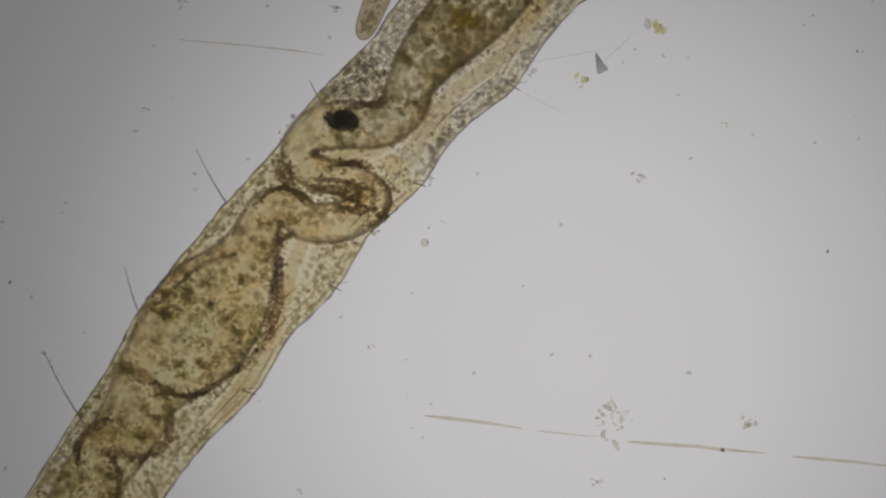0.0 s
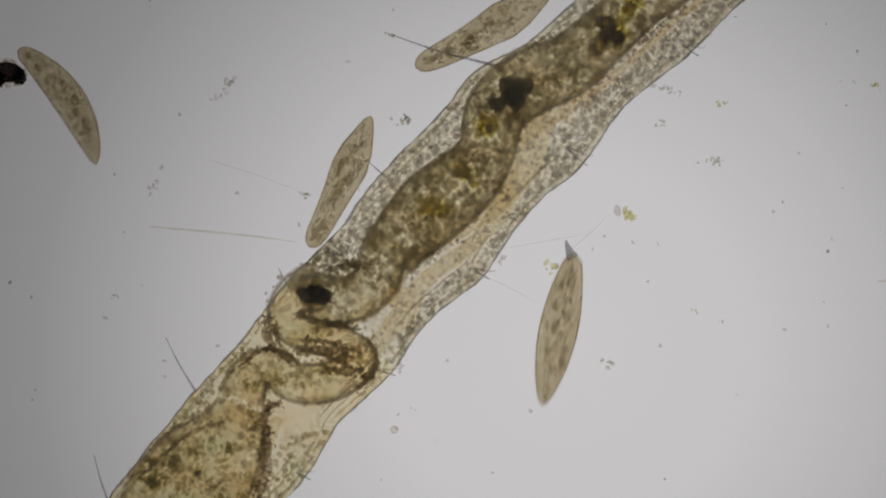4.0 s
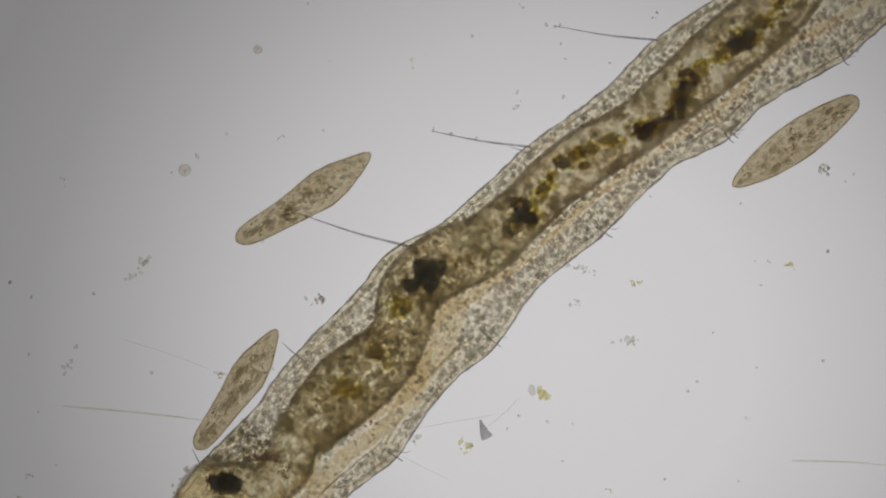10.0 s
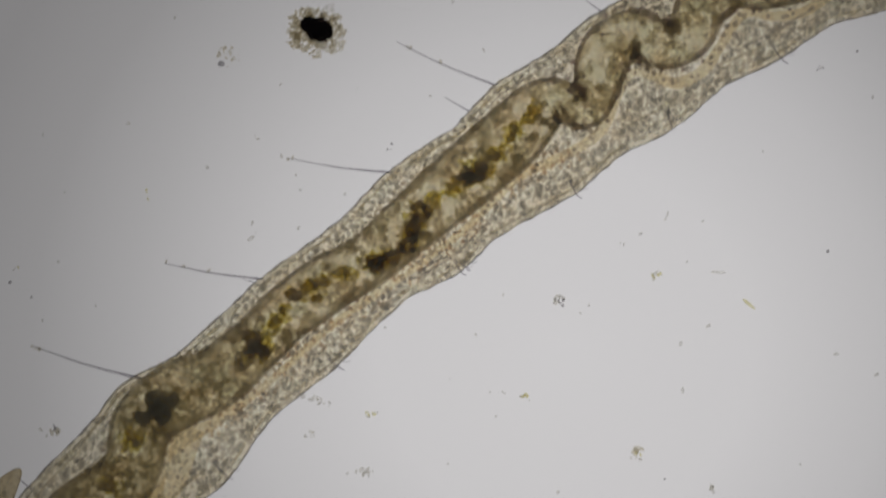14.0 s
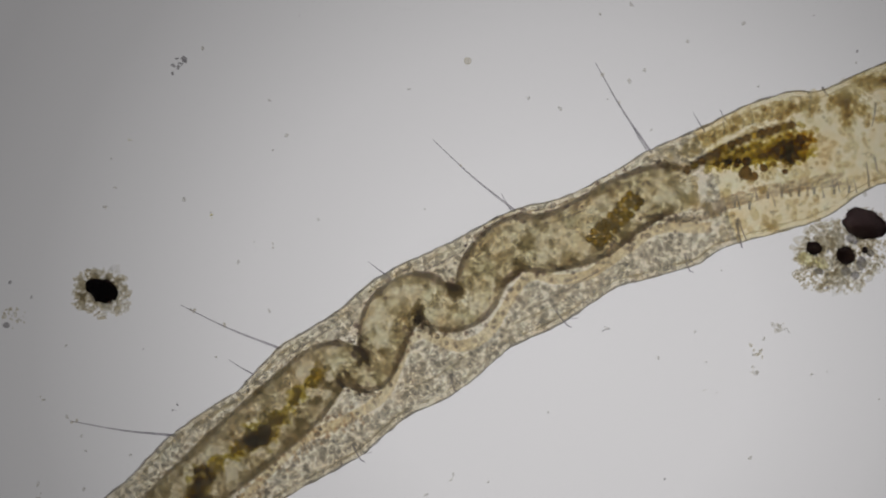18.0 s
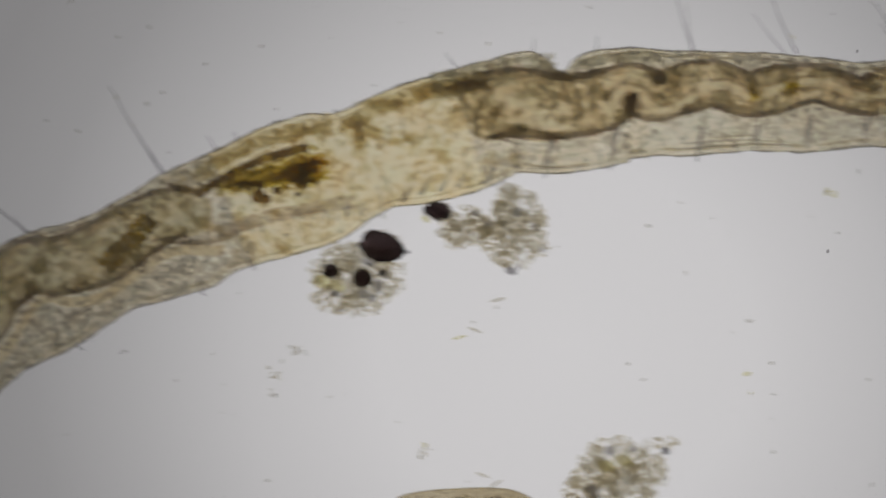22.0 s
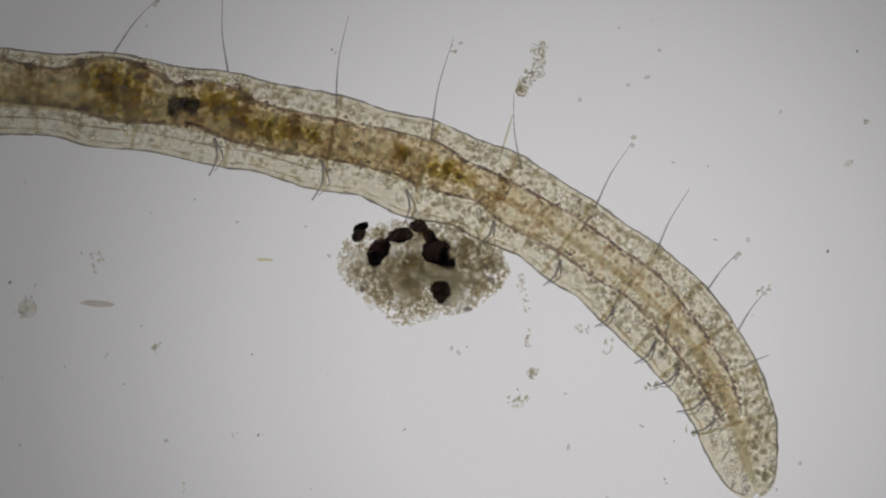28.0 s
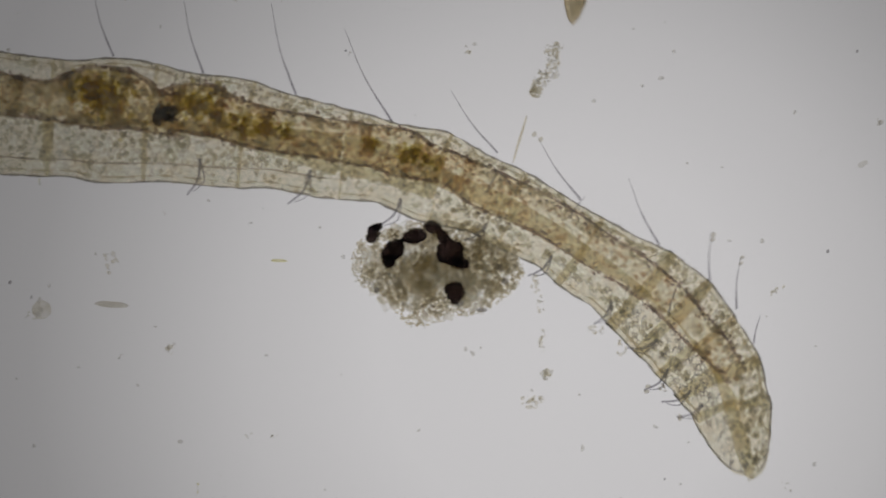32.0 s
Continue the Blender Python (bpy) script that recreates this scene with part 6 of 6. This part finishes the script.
    # threads
    for i, (pts, thick, label) in enumerate((
        ([(315, 69), (420, 78), (500, 86), (575, 96)], 2.6, "thin straw-coloured thread"), ([(752, 737), (840, 747), (925, 760)], 4.2, "tapered brown needle"), ([(948, 764), (1000, 769), (1062, 775)], 2.2, "thin pale needle"),
        ([(1112, 783), (1230, 792), (1358, 804)], 4.0, "tapered brown needle"), ([(1405, 810), (1490, 817), (1590, 828)], 3.6, "tapered brown needle"), ([(420, -50), (500, -25), (580, 5)], 0.8, "very fine pale fibre"),
        ([(935, 110), (1020, 95), (1120, 78)], 0.7, "very fine pale fibre"), ([(900, 150), (960, 180), (1010, 205)], 0.7, "very fine pale fibre"), ([(1065, 110), (1100, 80), (1130, 50)], 0.7, "very fine pale fibre"), ([(1610, 166), (1700, 168), (1780, 174)], 2.4, "thin pale needle"), ([(4505, -1160), (4490, -1110), (4480, -1075)], 3, "pale wisp thread"))):
        ob = thing("thread", P(pts[0][0], pts[0][1], 0.0), label + " lying on the slide", "thread", "threads on the slide")
        x0, y0 = pts[0]
        rows = glide([(x - x0, y - y0) for x, y in pts], 12)
        t = np.linspace(0, 1, len(rows))
        shape = Shape()
        tube(shape, np.c_[rows, thick * np.sqrt(np.clip(np.sin(np.pi * (0.04 + 0.92 * t)), 0.02, 1)) * (1 - 0.35 * t)], 0.6, 0.006, sides=7, rough=0.25)
        part("fibre", shape, M_WISP if thick < 3 else M_THREAD, ob)
    # countless tiny specks
    rnd = random.Random(5)
    shape = Shape()
    for _ in range(420):
        x = rnd.uniform(-50, 5300)
        y = np.interp(x, BODY[:, 0], BODY[:, 1]) + rnd.uniform(-800, 900)
        lump(shape, x, y, rnd.uniform(1.2, 4.2), rnd)
    tagged(new("specks", shape.mesh("specks", M_SPECK)), "countless tiny pale specks on the slide", "specks", kind="stuff")


make_crumbs()


# ---- swimmers: long flat drops that roam over the slide ----
OUTLINES = {
    "bulging": ((0, 0.015, 0.05, 0.1, 0.2, 0.35, 0.5, 0.62, 0.75, 0.9, 0.97, 1), (0.05, 0.28, 0.48, 0.58, 0.66, 0.74, 0.88, 1.0, 0.86, 0.48, 0.26, 0.05)),
    "coned": ((0, 0.012, 0.04, 0.08, 0.16, 0.3, 0.45, 0.6, 0.7, 0.78, 0.86, 0.94, 0.985, 1), (0.05, 0.26, 0.46, 0.58, 0.72, 0.85, 0.95, 1.0, 0.98, 0.85, 0.61, 0.32, 0.13, 0.03)),
}


def make_swimmer(length, width, seed, label, bend=0.0, flesh=None, peak=0.5, outline=""):
    ob = thing("ciliate", (0, 0, 0.1), label, "ciliate", "swimming ciliates")
    rnd = random.Random(seed)
    rows = []
    for i in range(49):
        u = (i / 48) ** (math.log(0.5) / math.log(peak))
        w = width / 2 * min(1.0, (math.sin(math.pi * min(1, u * 0.882 + 0.10)) ** 0.70)) * (1 - 0.20 * (1 - u) ** 2)
        if u > 0.95:
            w *= math.sqrt(max(0.03, 1 - ((u - 0.95) / 0.05) ** 2 * 0.97))
        if u < 0.06:
            w *= math.sqrt(max(0.03, 1 - ((0.06 - u) / 0.06) ** 2))
        u = i / 48
        if outline:
            w = width / 2 * float(np.interp(u, *OUTLINES[outline]))
        rows.append(((u - 0.5) * length, bend * length * (0.25 - (u - 0.5) ** 2) * 2 - bend * length * 0.25, w))
    rows = np.array(rows)
    shape = Shape()
    tube(shape, rows, 0.5, 0.0, sides=20, rough=0.06, seed=seed)
    part("body", shape, flesh or M_SWIM, ob)
    for rim in edge_lines(rows, 0.5, 1.3, 0.0, wobble=0.3):
        part("pellicle", rim, M_SWIMRIM, ob, "thin darker rim")
    for k in range(24):
        u = min(0.94, max(0.06, rnd.gauss(0.5, 0.26)))
        i = int(u * 48)
        y = rows[i, 1] + rnd.gauss(0, 0.36) * rows[i, 2]
        r = rnd.uniform(2.6, 6.0) if rnd.random() < 0.85 else rnd.uniform(6, 8.5)
        grain = Shape()
        if rnd.random() < 0.25:
            ring(grain, (u - 0.5) * length, y, 0.012, r, r * 0.25)
        else:
            ball(grain, (u - 0.5) * length, y, 0.010, r * rnd.uniform(1.0, 2.0), r * 0.8, r * 0.6, rnd.uniform(-0.4, 0.4), 0.35, k + seed, fine=8)
        part("vacuole", grain, M_VACUOLE, ob)
    clouds = Shape()
    core = rows[4:-6] * np.array((1.0, 1.0, 0.62))
    for x, y in strewn(core, 60, 0, rnd)[0]:
        r = rnd.uniform(2, 5.5)
        ball(clouds, x, y, 0.011, r * 1.7, r, r * 0.4, rnd.uniform(-0.4, 0.4), 0.6, x, fine=7)
    for _ in range(14):
        r = rnd.uniform(2.5, 5)
        ball(clouds, -length * rnd.uniform(0.30, 0.44), rows[6, 1] + rnd.gauss(0, 4), 0.012, r * 2, r, r * 0.4, rnd.uniform(-0.3, 0.3), 0.5, r, fine=7)
    part("cytoplasm", clouds, M_CLOUD, ob, "faint brown clouds", kind="stuff")
    if outline == "coned":
        # dark food vacuoles crowd the front and one patch behind the middle
        for k in range(34):
            u = rnd.uniform(0.06, 0.44) if k < 22 else rnd.gauss(0.62, 0.06)
            i = int(u * 48)
            y = rows[i, 1] + (rnd.uniform(-0.1, 0.62) if k < 22 else rnd.uniform(-0.62, 0.25)) * rows[i, 2]
            r = rnd.uniform(3.0, 6.0)
            blob = Shape()
            ball(blob, (u - 0.5) * length, y * (-1 if k < 22 else 1), 0.012, r * rnd.uniform(0.9, 1.3), r, r * 0.5, rnd.random() * 3, 0.35, k + 0.5, fine=9)
            part("vacuole", blob, M_VESSELCELL, ob, "dark food vacuole")
    grains = Shape()
    pts, v = strewn(rows[4:-3], 240, 2, rnd)
    for x, y in pts:
        r = rnd.uniform(0.9, 2.0)
        ball(grains, x, y, 0.012, r * 1.8, r, r * 0.6, 0, 0, 0, fine=5)
    part("grit", grains, M_VACUOLE, ob, "fine brown grains", kind="stuff")
    return ob


SWIMMERS = [
    (255, 64, 11, "slim tan ciliate resting beside the worm", [(0, 0.682, 0.049, -109.0), (1, 0.686, 0.051, -109.0), (1.5, 0.684, 0.045, -108.0), (2, 0.65, -0.009, -116.0), (3, 0.654, 0.004, -114.0), (4, 0.658, 0.009, -115.0), (4.5, 0.66, 0.009, -116.0), (6.5, 0.626, 0.022, -104.0), (7, 0.596, -0.029, -106.0), (8, 0.594, -0.032, -113.0), (9, 0.596, -0.045, -117.0), (9.5, 0.613, -0.043, -124.0), (10, 0.626, -0.039, -124.0), (11, 0.626, -0.044, -129.0), (12, 0.641, -0.047, -129.0), (13, 0.633, -0.044, -130.0), (32, 0.633, -0.044, -130.0)])] + [
        (284, 68, 12, "tan ciliate creeping along the long bristles", [(0, 0.98, 0.4, -150.0), (2.5, 0.963, 0.34, -150.0), (3.5, 0.92, 0.289, -149.0), (4, 0.914, 0.281, -150.0), (4.5, 0.919, 0.293, -147.0), (6.5, 0.94, 0.274, -153.0), (7, 0.934, 0.268, -152.0), (8, 0.932, 0.272, -154.0), (8.5, 0.913, 0.268, -156.0), (9, 0.869, 0.288, -151.0), (9.5, 0.776, 0.31, -146.0), (10, 0.745, 0.299, -147.0), (10.5, 0.754, 0.277, -154.0), (11, 0.756, 0.249, -151.0), (11.5, 0.72, 0.322, -172.0), (12, 0.697, 0.373, -160.0), (12.5, 0.703, 0.31, -159.0), (13, 0.669, 0.243, 174.0), (13.5, 0.47, 0.215, 170.0), (15, 0.14, 0.145, 178.0), (32, 0.14, 0.145, 178.0)])] + [
        (272, 72, 13, "pale tan ciliate turning in open water", [(0, 0.978, -1.135, 89.0), (2.5, 0.983, -0.835, 89.0), (3.5, 1.01, -0.544, 88.0), (4, 1.042, -0.252, 78.0), (4.5, 1.08, -0.098, 80.0), (5.2, 1.107, -0.092, 57.0), (5.9, 1.13, -0.085, 20.0), (6.5, 1.133, -0.087, -5.0), (7, 1.209, -0.152, -39.0), (7.5, 1.169, -0.104, -18.0), (8, 1.308, -0.04, 27.0), (8.5, 1.363, -0.002, 59.0), (9, 1.362, 0.174, 90.0), (9.5, 1.506, 0.355, 31.0), (10, 1.613, 0.399, 35.0), (10.5, 1.575, 0.348, 80.0), (10.8, 1.535, 0.315, 115.0), (11, 1.537, 0.284, 143.0), (11.25, 1.508, 0.3, 188.0), (11.5, 1.461, 0.284, 212.0), (12, 1.414, 0.077, 270.0), (12.5, 1.40, -0.265, 265.0), (14, 1.2, -0.775, 260.0), (32, 1.2, -0.775, 260.0)])] + [
        (245, 62, 14, "bent brown ciliate feeding at a black crumb", [(0, 0.15, 0.365, 201.0), (2, 0.185, 0.315, 188.0), (3, 0.190, 0.216, 159.0), (3.5, 0.184, 0.184, 141.0), (4, 0.166, 0.149, 124.0), (4.5, 0.135, 0.145, 109.0), (6.5, 0.082, 0.146, 72.0), (7, 0.066, 0.142, 63.0), (8, 0.04, 0.165, 51.0), (10, -0.035, 0.18, 28.0), (32, -0.035, 0.18, 28.0)])] + [
        (282, 78, 15, "plump dark brown ciliate swimming past the worm", [(0, -0.4, -0.9, 50.0), (8.5, -0.15, -0.85, 50.0), (9.6, 0.22, -0.54, 50.0), (10.0, 0.31, -0.42, 48.0), (10.5, 0.453, -0.142, 47.0), (10.75, 0.497, 0.015, 69.0), (11, 0.534, 0.194, 92.0), (11.5, 0.56, 0.102, 54.0), (12, 0.748, 0.158, 20.0), (12.5, 0.649, 0.129, -21.0), (13, 0.589, 0.131, -49.0), (13.5, 0.571, 0.17, -45.0), (15, 0.425, -0.05, -46.0), (32, 0.425, -0.05, -46.0)])] + [
        (287, 82, 16, "striped tan ciliate crossing open water", [(0, 2.74, 0.345, 186.0), (21, 2.735, 0.41, 193.0), (22, 2.752, 0.485, 178.0), (22.6, 3.025, 0.365, 164.0), (23.5, 3.42, 0.495, 152.0), (24, 3.233, 0.642, 157.0), (24.5, 2.939, 0.773, 155.0), (24.6, 2.868, 0.79, 158.0), (24.7, 2.803, 0.805, 165.0), (24.8, 2.76, 0.816, 171.0), (24.9, 2.738, 0.8205, 176.0), (25, 2.731, 0.819, 180.0), (25.1, 2.716, 0.812, 187.0), (25.2, 2.69, 0.802, 191.0), (25.5, 2.48, 0.745, 192.0), (26.5, 2.135, 0.53, 193.0), (32, 2.135, 0.53, 193.0)]),
    (268, 66, 18, "tan ciliate dipping in beside a needle", [(0, 1.70, -0.62, 31.0), (10.2, 1.72, -0.40, 31.0), (10.8, 1.722, -0.211, 31.0), (10.9, 1.738, -0.242, 31.0), (11.0, 1.724, -0.300, 31.0), (11.5, 1.66, -0.52, 31.0), (32, 1.66, -0.52, 31.0)]),
    (256, 64, 17, "tan ciliate coming down beside the hind body", [(0, 4.6, 1.775, 72.0), (31, 4.6, 1.655, 72.0), (32, 4.598, 1.448, 84.0)]),
]


BENT = {14: (-0.20, None, 0.5, ""), 12: (0.05, None, 0.5, "bulging"), 15: (0.03, M_SWIM_DARK, 0.48, ""), 11: (0.03, None, 0.5, "bulging"), 16: (0.0, None, 0.5, "coned")}


def motions():
    walk(LAMP, [(t, pose(x, y, -0.62)) for t, x, y in PATH])
    for piece, rows in KEYED:
        walk(piece, rows)
    for length, width, seed, label, rows in SWIMMERS:
        bend, flesh, peak, outline = BENT.get(seed, (0.0, None, 0.5, ""))
        swimmer = make_swimmer(length, width, seed, label, bend, flesh, peak, outline)
        walk(swimmer, [(t, pose(x, y, 0.06, 0, 0, turn + 180)) for t, x, y, turn in rows])


motions()
